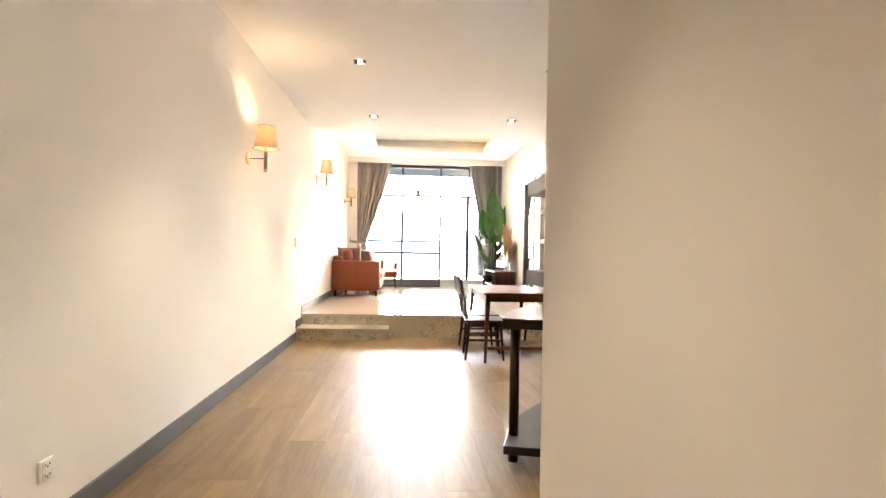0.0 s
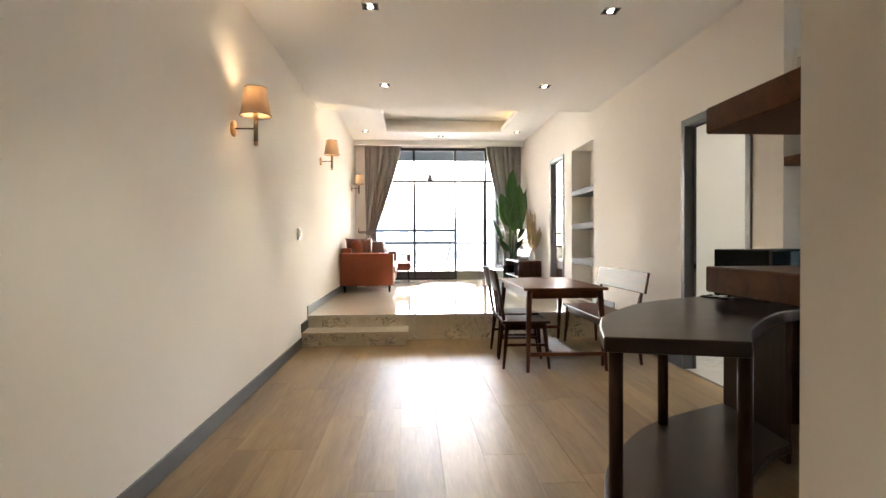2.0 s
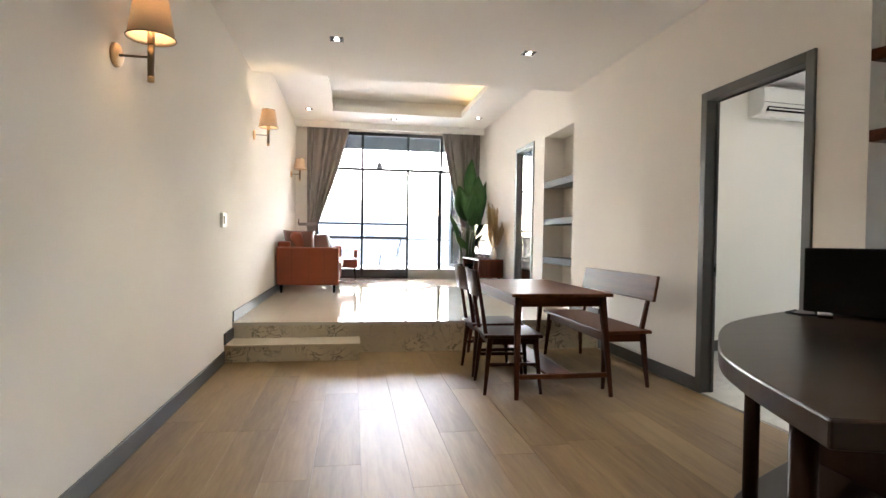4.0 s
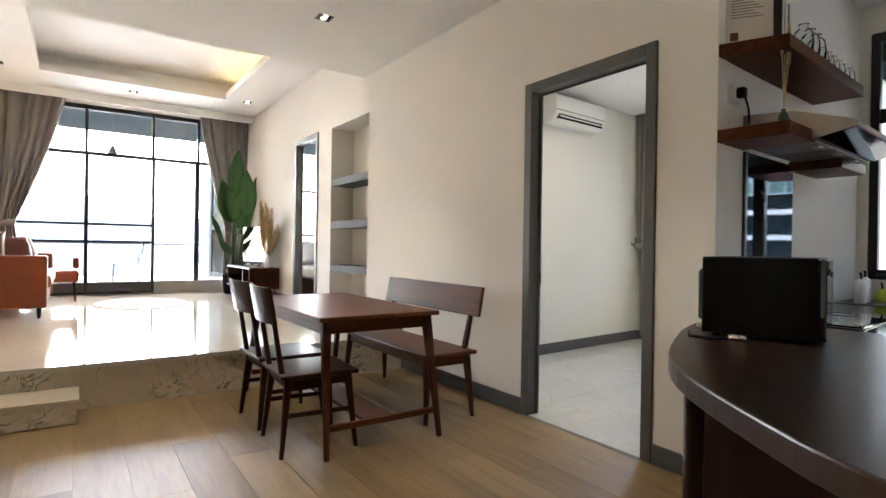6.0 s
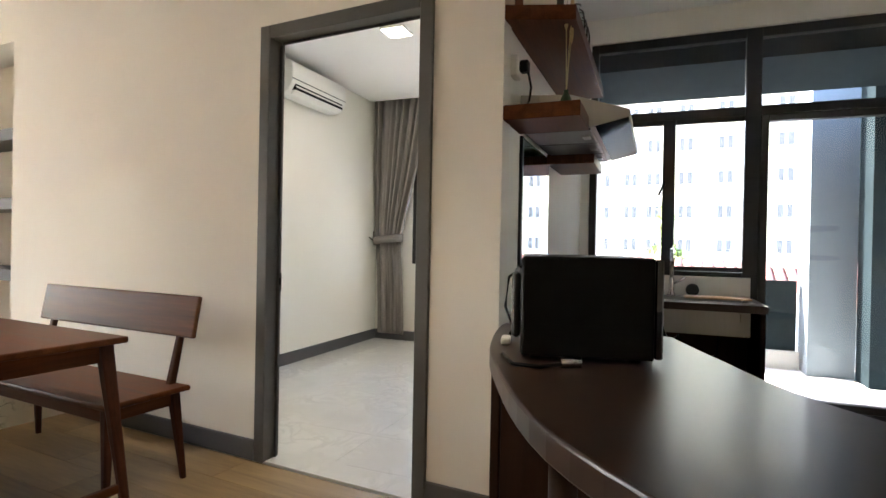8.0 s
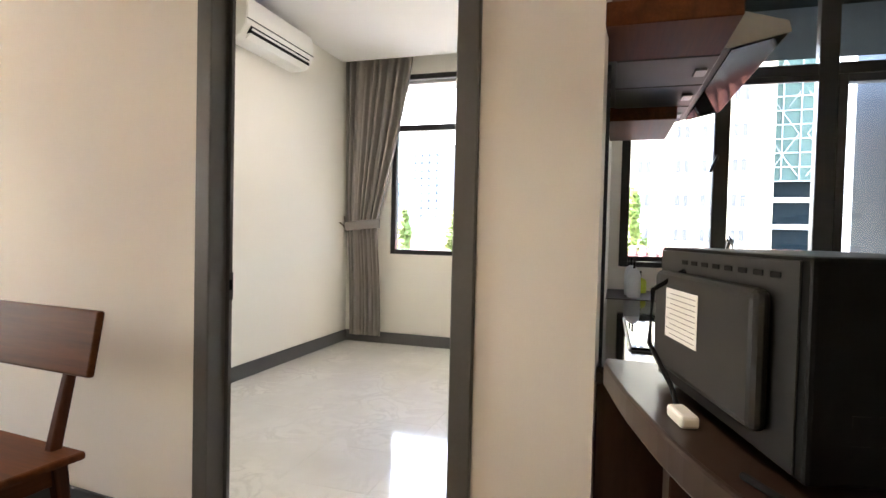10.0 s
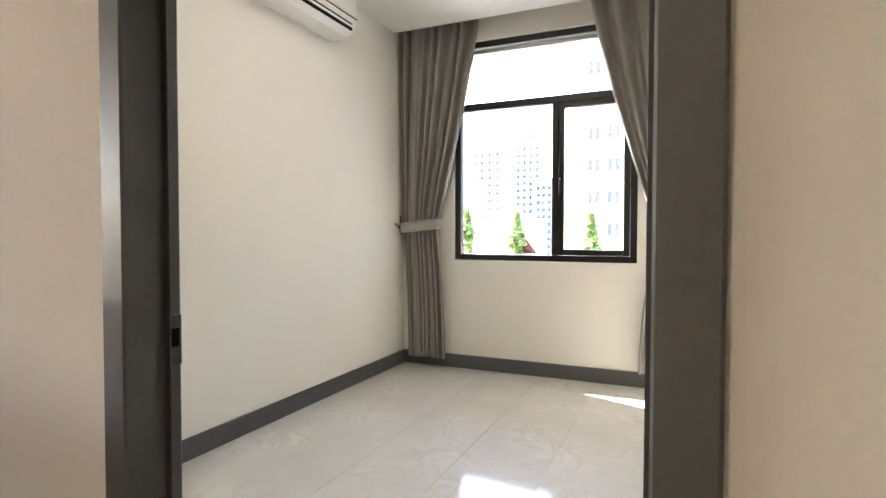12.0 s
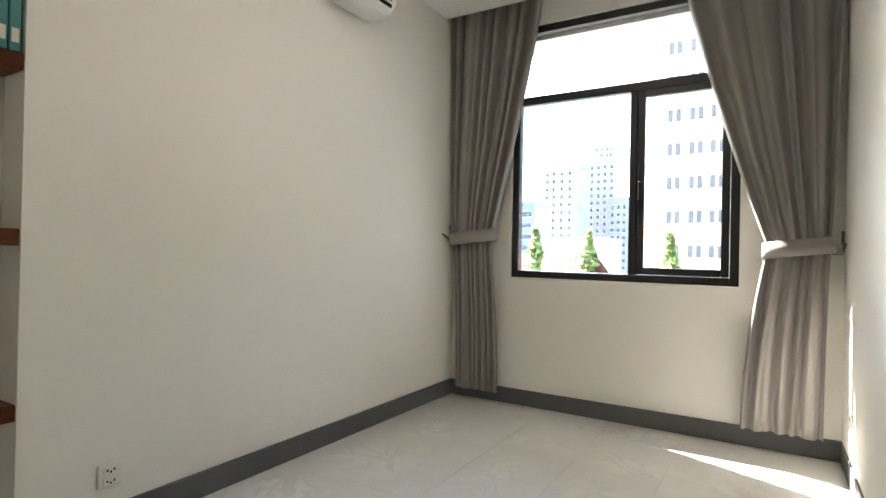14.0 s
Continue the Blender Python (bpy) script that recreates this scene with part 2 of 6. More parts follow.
WHITE_PLASTIC = mat("white_plastic", (0.80, 0.79, 0.74), 0.32, vary=0.02)
BLACK_PLASTIC = mat("black_plastic", (0.005, 0.005, 0.005), 0.5, vary=0.2, spec=0.10, fine=200)
GREYMETAL = mat("painted_grey_steel", (0.06, 0.06, 0.06), 0.4, 0.3, vary=0.08, fine=120)
BULB = mat("warm_bulb", (1, 0.9, 0.7), 0.4, glow=((1.0, 0.76, 0.46), 1.0))
DOWN = mat("downlight_lens", (1, 0.95, 0.85), 0.4, glow=((1.0, 0.86, 0.66), 1.2))
PANEL = mat("lamp_diffuser", (0.9, 0.88, 0.82), 0.5, glow=((1.0, 0.95, 0.85), 0.25))
LED = mat("cove_strip", (1, 0.85, 0.5), 0.5, glow=((1.0, 0.62, 0.18), 0.3))
LEAF = mat("banana_leaf", (0.030, 0.095, 0.018), 0.42, vary=0.35, scale=6, fine=40, bump=0.1)
STALK = mat("green_stalk", (0.05, 0.085, 0.025), 0.5, vary=0.2)
STRAW = mat("dried_pampas", (0.52, 0.37, 0.18), 0.9, vary=0.2, scale=20)
SOIL = mat("potting_soil", (0.04, 0.028, 0.018), 0.95, vary=0.3, scale=30)
PAPER = mat("printed_paper", (0.72, 0.68, 0.60), 0.6, vary=0.05)
INK = mat("grey_ink", (0.22, 0.2, 0.19), 0.7)
CREAM_FACADE = mat("cream_render", (0.46, 0.40, 0.27), 0.8, vary=0.05, scale=0.3, fine=6)
WHITE_FACADE = mat("white_render", (0.44, 0.45, 0.46), 0.8, vary=0.06, scale=0.2, fine=4)
TOWER = mat("grey_tower_cladding", (0.165, 0.172, 0.18), 0.8, vary=0.1, scale=0.2, fine=2, spec=0.1)
BLUE_FACADE = mat("blue_glass_facade", (0.05, 0.085, 0.10), 0.4, vary=0.2, scale=0.3)
NET = mat("green_netting", (0.045, 0.082, 0.068), 0.9, vary=0.2, scale=0.6, fine=8)
CONCRETE = mat("raw_concrete", (0.34, 0.33, 0.31), 0.85, vary=0.15, scale=0.6, fine=8)
WINDOW_DARK = mat("tower_window", (0.04, 0.05, 0.06), 0.6, vary=0.2, spec=0.1)
WINDOW_PALE = mat("pale_far_window", (0.17, 0.18, 0.19), 0.7, vary=0.2, spec=0.1)
MWBACK = mat("grey_oven_back", (0.015, 0.0145, 0.0145), 0.38, 0.2, vary=0.12, fine=120)
WINDOW_FAR = mat("far_window", (0.075, 0.074, 0.072), 0.7, vary=0.2, spec=0.12)
ROOFTILE = mat("red_roof_tile", (0.095, 0.026, 0.018), 0.9, vary=0.25, scale=2, fine=30, per_object=0.3)
FOLIAGE = mat("tree_leaves", (0.105, 0.145, 0.026), 0.6, vary=0.4, scale=2, fine=20)
BARK = mat("bark", (0.12, 0.09, 0.06), 0.9, vary=0.3, scale=8)
GROUND = mat("distant_ground", (0.22, 0.21, 0.19), 0.9, vary=0.2, scale=0.05, fine=1)
BALCONY = mat("pale_balcony_tile", (0.42, 0.41, 0.39), 0.85, vary=0.06, spec=0.15)
# blue-grey pillar, its base colour darkened to stand in for missing shade
PILLAR = mat("blue_grey_render_shaded", (0.10, 0.125, 0.145), 0.7, vary=0.03)

# ---- building blocks ----


def box_bm(x0, x1, y0, y1, z0, z1, bevel=0.0, seg=1, bm=None):
    bm = bm or bmesh.new()
    vs = [bm.verts.new((x, y, z)) for x in (x0, x1) for y in (y0, y1) for z in (z0, z1)]
    fs = [bm.faces.new([vs[i] for i in f]) for f in ((0, 1, 3, 2), (4, 6, 7, 5), (0, 4, 5, 1), (2, 3, 7, 6), (0, 2, 6, 4), (1, 5, 7, 3))]
    if bevel:
        es = list({e for f in fs for e in f.edges})
        bmesh.ops.bevel(bm, geom=es, offset=bevel, segments=seg, affect="EDGES", profile=0.5)
    return bm


def lathe_bm(profile, n=20, bm=None, centre=(0, 0, 0)):
    """A turned body about z from (radius, height) pairs."""
    bm = bm or bmesh.new()
    rings = []
    for r, z in profile:
        rings.append([bm.verts.new((centre[0] + r * math.cos(2 * math.pi * i / n), centre[1] + r * math.sin(2 * math.pi * i / n), centre[2] + z)) for i in range(n)])
    for a, b in zip(rings, rings[1:]):
        for i in range(n):
            bm.faces.new((a[i], a[(i + 1) % n], b[(i + 1) % n], b[i]))
    if profile[0][0] > 1e-4:
        bm.faces.new(rings[0][::-1])
    if profile[-1][0] > 1e-4:
        bm.faces.new(rings[-1])
    for f in bm.faces:
        f.smooth = True
    return bm


def tube_bm(points, r, n=8, bm=None, taper=None):
    """A round bar along points."""
    bm = bm or bmesh.new()
    pts = [Vector(p) for p in points]
    rings = []
    for i, p in enumerate(pts):
        d = (pts[min(i + 1, len(pts) - 1)] - pts[max(i - 1, 0)]).normalized()
        u = d.orthogonal().normalized() if abs(d.z) > 0.95 else d.cross(Vector((0, 0, 1))).normalized()
        v = d.cross(u)
        rr = r if taper is None else r + (taper - r) * i / (len(pts) - 1)
        rings.append([bm.verts.new(p + rr * (math.cos(2 * math.pi * k / n) * u + math.sin(2 * math.pi * k / n) * v)) for k in range(n)])
    for a, b in zip(rings, rings[1:]):
        for k in range(n):
            bm.faces.new((a[k], a[(k + 1) % n], b[(k + 1) % n], b[k]))
    bm.faces.new(rings[0][::-1])
    bm.faces.new(rings[-1])
    bmesh.ops.recalc_face_normals(bm, faces=bm.faces[:])
    for f in bm.faces:
        f.smooth = len(f.verts) == 4
    return bm


def slab_bm(outline, z0, z1, bevel=0.0):
    """A slab of any outline between two heights."""
    bm = bmesh.new()
    lo = [bm.verts.new((x, y, z0)) for x, y in outline]
    hi = [bm.verts.new((x, y, z1)) for x, y in outline]
    bm.faces.new(lo[::-1])
    bm.faces.new(hi)
    n = len(outline)
    for i in range(n):
        bm.faces.new((lo[i], lo[(i + 1) % n], hi[(i + 1) % n], hi[i]))
    bmesh.ops.recalc_face_normals(bm, faces=bm.faces[:])
    if bevel:
        es = [e for e in bm.edges if len(e.link_faces) == 2 and e.calc_face_angle(0) > 0.6]
        bmesh.ops.bevel(bm, geom=es, offset=bevel, segments=2, affect="EDGES", profile=0.5)
    return bm


def leg_bm(foot, top, w0, w1):
    """A squared, tapered leg between two points with softened edges."""
    bm = bmesh.new()
    f, t = Vector(foot), Vector(top)
    vs = []
    for p, w in ((f, w0), (t, w1)):
        for sx, sy in ((-1, -1), (1, -1), (1, 1), (-1, 1)):
            vs.append(bm.verts.new((p.x + sx * w / 2, p.y + sy * w / 2, p.z)))
    for q in ((3, 2, 1, 0), (4, 5, 6, 7), (0, 1, 5, 4), (1, 2, 6, 5), (2, 3, 7, 6), (3, 0, 4, 7)):
        bm.faces.new([vs[i] for i in q])
    es = [e for e in bm.edges if abs(e.verts[0].co.z - e.verts[1].co.z) > 0.02]
    bmesh.ops.bevel(bm, geom=es, offset=min(w0, w1) * 0.28, segments=2, affect="EDGES", profile=0.5)
    return bm


def mesh_of(name, bm, material):
    me = bpy.data.meshes.new(name)
    bm.normal_update()
    bm.to_mesh(me)
    bm.free()
    me.materials.append(material)
    return me


def part(name, bm, material, parent, label="", m=None):
    ob = new(name, mesh_of(name, bm, material))
    if parent:
        ob.parent = parent
    if m is not None:
        ob.matrix_basis = m
    return tagged(ob, label)


HERE = [pose(0, 0, 0)]   # the axes in which things are being set down


def thing(name, label, category, m=None, group=""):
    ob = new(name)
    ob.empty_display_size = 0.1
    ob.matrix_basis = HERE[0] @ (m if m is not None else Matrix())
    return tagged(ob, label, category, group)


def solid(name, bm, material, label, category, m=None, group=""):
    return tagged(part(name, bm, material, None, "", HERE[0] @ (m if m is not None else Matrix())), label, category, group)


def structure(name, bm, material, label="", category=""):
    return tagged(part(name, bm, material, None, "", HERE[0]), label, category, kind="structure")


def wall_bm(axis, a0, a1, t0, t1, z0, z1, holes=()):
    """A wall along an axis ('x' or 'y') from a0 to a1, between t0 and t1 across, with holes (b0, b1, zb, zt)."""
    bm = bmesh.new()
    us = sorted({a0, a1, *[v for h in holes for v in h[:2]]})
    zs = sorted({z0, z1, *[v for h in holes for v in h[2:]]})
    keep = {}
    for i in range(len(us) - 1):
        for k in range(len(zs) - 1):
            cu, cz = (us[i] + us[i + 1]) / 2, (zs[k] + zs[k + 1]) / 2
            keep[i, k] = not any(h[0] < cu < h[1] and h[2] < cz < h[3] for h in holes)
    pts = {}

    def vert(u, t, z):
        key = (round(u, 5), round(t, 5), round(z, 5))
        if key not in pts:
            pts[key] = bm.verts.new((u, t, z) if axis == "x" else (t, u, z))
        return pts[key]
    for (i, k), on in keep.items():
        if not on:
            continue
        u0, u1, w0, w1 = us[i], us[i + 1], zs[k], zs[k + 1]
        bm.faces.new((vert(u0, t0, w0), vert(u1, t0, w0), vert(u1, t0, w1), vert(u0, t0, w1)))
        bm.faces.new((vert(u0, t1, w0), vert(u0, t1, w1), vert(u1, t1, w1), vert(u1, t1, w0)))
        for di, dk, q in ((-1, 0, (u0, w0, u0, w1)), (1, 0, (u1, w0, u1, w1)), (0, -1, (u0, w0, u1, w0)), (0, 1, (u0, w1, u1, w1))):
            if not keep.get((i + di, k + dk)):
                bm.faces.new((vert(q[0], t0, q[1]), vert(q[2], t0, q[3]), vert(q[2], t1, q[3]), vert(q[0], t1, q[1])))
    bmesh.ops.recalc_face_normals(bm, faces=bm.faces[:])
    return bm


# ---- the large structure ----
XL, XR, XR2 = -0.935, 2.70, 2.786          # long left wall, wall with the doors
YP, YW = 8.51, 14.0                      # platform edge, glazed front
HC, PC, PF = 2.885, 3.295, 0.30            # hall ceiling, platform ceiling, platform floor
KX, KY0, KY1 = 4.91, 3.05, 5.595          # kitchen
RX, RY0, RY1 = 6.08, 6.02, 8.43          # empty room, in its own slightly turned axes
ROOM = pose(6.06, 8.43, 0, 0, 0, 4.5) @ pose(-6.06, -8.43, 0)


KITCHEN = pose(2.70, 5.595, 0, 0, 0, 4.9) @ pose(-2.70, -5.595, 0)   # the kitchen's far wall and glazing stand askew too


def in_room(ob):
    """Turns a thing with the empty room, which stands askew to the hall."""
    ob.matrix_basis = ROOM @ ob.matrix_basis
    return ob


NX, NY = 0.905, 3.05                      # near corner
DOOR = (5.947, 6.868, 0.0, 2.178)
DOOR2 = (10.68, 11.46, PF, 2.50)
NICHE = (9.264, 10.24, PF, 2.50)

structure("wall_west", wall_bm("y", -1.5, YW + 0.2, XL - 0.15, XL, -0.1, 3.6), WALL, "cream painted plaster wall with warm sconces", "wall")
structure("wall_south", wall_bm("x", XL, NX, -1.5, -1.35, -0.1, HC + 0.1), WALL, "cream painted plaster wall", "wall")
structure("wall_near_corner", wall_bm("y", -1.5, NY, NX, NX + 0.14, -0.1, HC + 0.1), WALL, "cream painted plaster wall ending in a corner", "wall")
structure("wall_kitchen_south", wall_bm("x", NX + 0.14, 5.6, KY0 - 0.15, KY0, -0.1, HC + 0.1), WALL, "cream painted kitchen wall", "wall")
structure("wall_east", wall_bm("y", KY1, YW + 0.2, XR, XR2, -0.1, 3.6, [DOOR, DOOR2, NICHE]), WALL, "cream painted wall with two grey-framed doorways and a shelf niche", "wall")
structure("wall_kitchen_north", slab_bm([(XR2, 5.604), (RX + 0.25, 5.861), (RX + 0.25, 6.042), (XR2, 5.756)], -0.1, HC + 0.25), WALL_ROOM, "cream painted wall between kitchen and room", "wall")
in_room(structure("wall_room_north", wall_bm("x", XR2 - 0.01, RX + 0.15, RY1, RY1 + 0.15, -0.1, HC + 0.25, [(XR2 + 0.02, 3.305, 0.0, 2.4)]), WALL_ROOM, "cream painted plaster wall of the empty room", "wall"))
structure("wall_bedroom_south", wall_bm("x", XR2, 5.75, 8.585, 8.62, -0.1, 3.6), WALL, "cream bedroom wall", "wall")
RWIN = (6.52, 7.957, 0.90, 2.675)
in_room(structure("bookshelf_recess", wall_bm("x", XR2 - 0.01, 3.355, RY1 + 0.15, RY1 + 0.153, 0.0, 2.45), WALL_ROOM, "cream back of the bookshelf recess", "wall"))
in_room(structure("wall_room_east", wall_bm("y", 6.021, RY1, RX, RX + 0.09, -0.1, HC + 0.25, [RWIN]), WALL_ROOM, "cream painted wall under the window", "wall"))
KWIN = (4.387, 5.505, 0.93, 2.70)
KDOOR = (3.20, 4.387, 0.0, 2.70)
HERE[0] = KITCHEN
structure("wall_kitchen_east", wall_bm("y", KY0 - 0.2, KY1, KX, KX + 0.15, -0.1, HC + 0.1, [KWIN, KDOOR]), WALL_ROOM, "cream painted wall round the kitchen glazing", "wall")
HERE[0] = Matrix()
structure("wall_front", wall_bm("x", XL, XR, YW, YW + 0.16, -0.1, 3.6, [(-0.68, 2.56, PF, 3.2)]), WALL, "cream painted wall round the glazed front", "wall")
B2X = 5.6
structure("wall_bedroom_front", wall_bm("x", XR2, B2X, YW, YW + 0.16, -0.1, 3.6, [(3.3, 5.2, 1.0, 3.1)]), WALL, "cream bedroom wall with a window", "wall")
structure("wall_bedroom_east", wall_bm("y", RY1 + 0.15, YW, B2X, B2X + 0.15, -0.1, 3.6), WALL, "cream bedroom wall", "wall")
structure("ceiling_bedroom", box_bm(XR2, B2X, RY1 + 0.15, YW, PC, PC + 0.1), CEIL, "white ceiling", "ceiling")
structure("floor_bedroom", box_bm(XR2, B2X, RY1 + 0.15, YW, PF - 0.1, PF), TILE_WARM, "cream tiled bedroom floor", "floor")

# ceilings
structure("ceiling_hall", box_bm(XL, 5.5, -1.35, 9.262, HC, HC + 0.12), CEIL, "white painted plasterboard ceiling", "ceiling")
structure("ceiling_step", box_bm(XL, XR, 9.262, 9.377, HC, 3.55), CEIL, "white ceiling step down to the hall", "ceiling")


def tray_ceiling():
    """Lower border round a raised tray with a hidden light trough."""
    bm = bmesh.new()
    x0, x1, y0, y1 = -0.20, 2.06, 10.0, 12.80
    lip, top = 0.10, 3.57
    z0, z1 = PC, PC + lip
    for a in ((XL, x0, 9.377, 13.72), (x1, XR, 9.377, 13.72), (x0, x1, 9.377, y0), (x0, x1, y1, 13.72)):
        box_bm(a[0], a[1], a[2], a[3], z0, z1, bm=bm)
    box_bm(XL, XR, 9.377, YW, top, top + 0.08, bm=bm)
    w = 0.22
    box_bm(x0 - w - 0.02, x0 - w, y0 - w, y1 + w, z1, top, bm=bm)
    box_bm(x1 + w, x1 + w + 0.02, y0 - w, y1 + w, z1, top, bm=bm)
    box_bm(x0 - w, x1 + w, y1 + w, y1 + w + 0.02, z1, top, bm=bm)
    box_bm(x0 - w, x1 + w, y0 - w - 0.02, y0 - w, z1, top, bm=bm)
    box_bm(XL, XR, 13.66, 13.72, 3.18, z0, bm=bm)
    return bm


structure("ceiling_platform", tray_ceiling(), CEIL, "white tray ceiling with a hidden light trough", "ceiling")
solid("cove_light", box_bm(2.10, 2.13, 10.0, 12.6, PC + 0.10, PC + 0.125, 0.004), LED, "warm glowing light strip hidden in the ceiling trough", "strip light")
in_room(structure("ceiling_room", slab_bm([(2.625, RY0 - 0.02), (5.91, RY0 - 0.02), (5.91, RY1), (XR2, RY1)], 2.785, 2.95), CEIL, "white ceiling of the empty room", "ceiling"))
in_room(structure("ceiling_room_pocket", box_bm(5.88, RX, RY0 - 0.02, RY1, 2.95, 3.05), CEIL, "white ceiling pocket for the curtain track", "ceiling"))

# platform and step, each faced with stone
structure("platform", box_bm(XL, XR, YP + 0.02, YW, -0.1, PF - 0.03), MARBLE, "raised platform faced with veined marble", "platform")
for i, (a, b) in enumerate(((XL, 0.242), (0.242, 1.50), (1.50, XR))):
    structure("platform_riser", box_bm(a + 0.001, b - 0.001, YP, YP + 0.019, 0.0, PF - 0.028, 0.001), MARBLE, "veined cream marble riser", "step")
step = tagged(part("step", box_bm(XL + 0.002, 0.222, 8.18, YP - 0.001, 0.0, 0.132, 0.002), MARBLE, None), "low veined marble step below the platform", "step", kind="structure")
part("tread", box_bm(XL + 0.001, 0.237, 8.165, YP - 0.001, 0.133, 0.155, 0.004, 2), TILE_WARM, step, "pale polished stone tread")

# skirting
for a in ((XL, XL + 0.015, -1.35, 8.16, 0, 0.105), (XL, XL + 0.015, 8.165, YP, 0.155, 0.255), (XL, XL + 0.015, YP, YW, PF, PF + 0.105),
          (XR - 0.015, XR, KY1, 5.911, 0, 0.105), (XR - 0.015, XR, 6.904, YP, 0, 0.105), (XR - 0.015, XR, YP, 9.264, PF, PF + 0.105), (XR - 0.015, XR, 11.50, YW, PF, PF + 0.105),
          (NX - 0.015, NX, -1.35, NY, 0, 0.105), (XR, XR2 + 0.02, KY1 - 0.015, KY1, 0, 0.105),
          ):
    structure("baseboard", box_bm(*a, 0.003), SKIRT, "dark grey skirting", "baseboard")
for a in ((3.31, RX, RY1 - 0.015, RY1, 0, 0.11), (RX - 0.015, RX, RY0, RY1 - 0.015, 0, 0.11), (3.5, RX - 0.015, RY0 - 0.01, RY0 + 0.015, 0, 0.11)):
    in_room(structure("baseboard", box_bm(*a, 0.003), SKIRT, "dark grey skirting", "baseboard"))


def door_frame(name, y0, y1, z0, z1, w, label):
    """Grey painted frame round a doorway, on both faces of the wall, with a stop."""
    ob = tagged(new(name), label, "door frame", kind="structure")
    for n, a in (("jamb", (y0 - 0.035, y0 + w - 0.035, z0, z1 + w - 0.035)), ("jamb", (y1 - w + 0.035, y1 + 0.035, z0, z1 + w - 0.035)), ("head", (y0 + w - 0.035, y1 - w + 0.035, z1 - 0.035, z1 + w - 0.035))):
        part(n, box_bm(XR - 0.016, XR2 + 0.010, a[0], a[1], a[2], a[3], 0.004), GREY, ob)
    for n, a in (("stop", (y0 + w - 0.035, y0 + w - 0.020, z0, z1 - 0.05)), ("stop", (y1 - w + 0.020, y1 - w + 0.035, z0, z1 - 0.05)), ("stop", (y0 + w - 0.02, y1 - w + 0.02, z1 - 0.05, z1 - 0.035))):
        part(n, box_bm(XR + 0.060, XR + 0.064, *a, 0.001), GREY_DARK, ob)
    return ob


d1 = door_frame("door_frame_1", *DOOR, 0.065, "dark grey gloss-painted wooden door frame")
strike = part("strike_plate", box_bm(XR + 0.062, XR + 0.092, 6.8325, 6.836, 0.862, 0.957, 0.001), GREYMETAL, d1, "dark metal strike plate")
part("latch_hole", box_bm(XR + 0.068, XR + 0.086, 6.8315, 6.8335, 0.897, 0.932), BLACK_PLASTIC, strike)
for z in (0.35, 0.55, 0.72):
    part("hinge", box_bm(XR + 0.03, XR2 + 0.008, 5.976, 5.980, z, z + 0.10, 0.001), GREYMETAL, d1)
door_frame("door_frame_2", *DOOR2, 0.065, "dark grey gloss-painted bedroom door frame")
structure("threshold", box_bm(XR - 0.004, XR2 + 0.075, 5.979, 6.837, -0.02, 0.008, 0.002), TILE_COOL, "pale stone door sill", "threshold")

# niche box behind the wall, with shelves
structure("niche", wall_bm("y", NICHE[0], NICHE[1], XR2 + 0.20, XR2 + 0.25, PF, NICHE[3]), WALL, "cream plaster niche back", "niche")
for a in ((XR2, XR2 + 0.25, NICHE[0] - 0.05, NICHE[0], PF, 2.54), (XR2, XR2 + 0.25, NICHE[1], NICHE[1] + 0.05, PF, 2.54), (XR2, XR2 + 0.25, NICHE[0], NICHE[1], NICHE[3], 2.54)):
    structure("niche_side", box_bm(*a), WALL, "cream plaster niche side", "niche")
for z in (0.835, 1.345, 1.84):
    solid("niche_shelf", box_bm(XR + 0.004, XR2 + 0.20, NICHE[0] + 0.002, NICHE[1] - 0.002, z - 0.03, z + 0.055, 0.004), SHELFPAINT, "dark grey painted shelf board fixed in the niche", "shelf", group="niche shelves")
for z, k in ((1.895, 0.055), (0.89, 0.04)):
    solid("ornament", lathe_bm([(0.03, 0), (0.034, 0.01), (0.018, 0.06), (k / 2, 0.1), (0.01, 0.15)], 14), BLACK_PLASTIC, "small dark ornament standing on the niche shelf", "ornament", pose(XR2 + 0.1, 9.37, z))

# ---- glazed front of the platform ----


def bar(name, a, parent, material=None, label=""):
    return part(name, box_bm(*a, 0.004), material or BLACK, parent, label)


front = tagged(new("window_front"), "full-height glazed front with thin black aluminium frames", "window", kind="structure")
FY = YW + 0.04
for x in (-0.68, 0.312, 1.213, 1.89, 2.515):
    bar("mullion", (x, x + 0.045, FY, FY + 0.06, PF + 0.20, 3.2), front)
bar("transom", (-0.635, 2.515, FY + 0.003, FY + 0.057, 2.44, 2.495), front)
bar("head", (-0.635, 2.515, FY + 0.003, FY + 0.057, 3.13, 3.2), front)
bar("sill_kerb", (-0.68, 2.56, FY - 0.02, FY + 0.10, PF, PF + 0.20), front, BALCONY, "pale stone kerb under the glazing")
for x0, x1 in ((-0.635, 0.312), (0.357, 1.213), (1.258, 1.89), (1.935, 2.515)):
    p = part("pane", box_bm(x0, x1, FY + 0.026, FY + 0.032, 2.475, 3.13), PANE, front)
    p.visible_shadow = False
for x0, x1 in ((-0.635, 0.312), (0.357, 1.213), (1.258, 1.89)):
    p = part("pane", box_bm(x0, x1, FY + 0.026, FY + 0.032, PF + 0.20, 2.42), PANE, front)
    p.visible_shadow = False
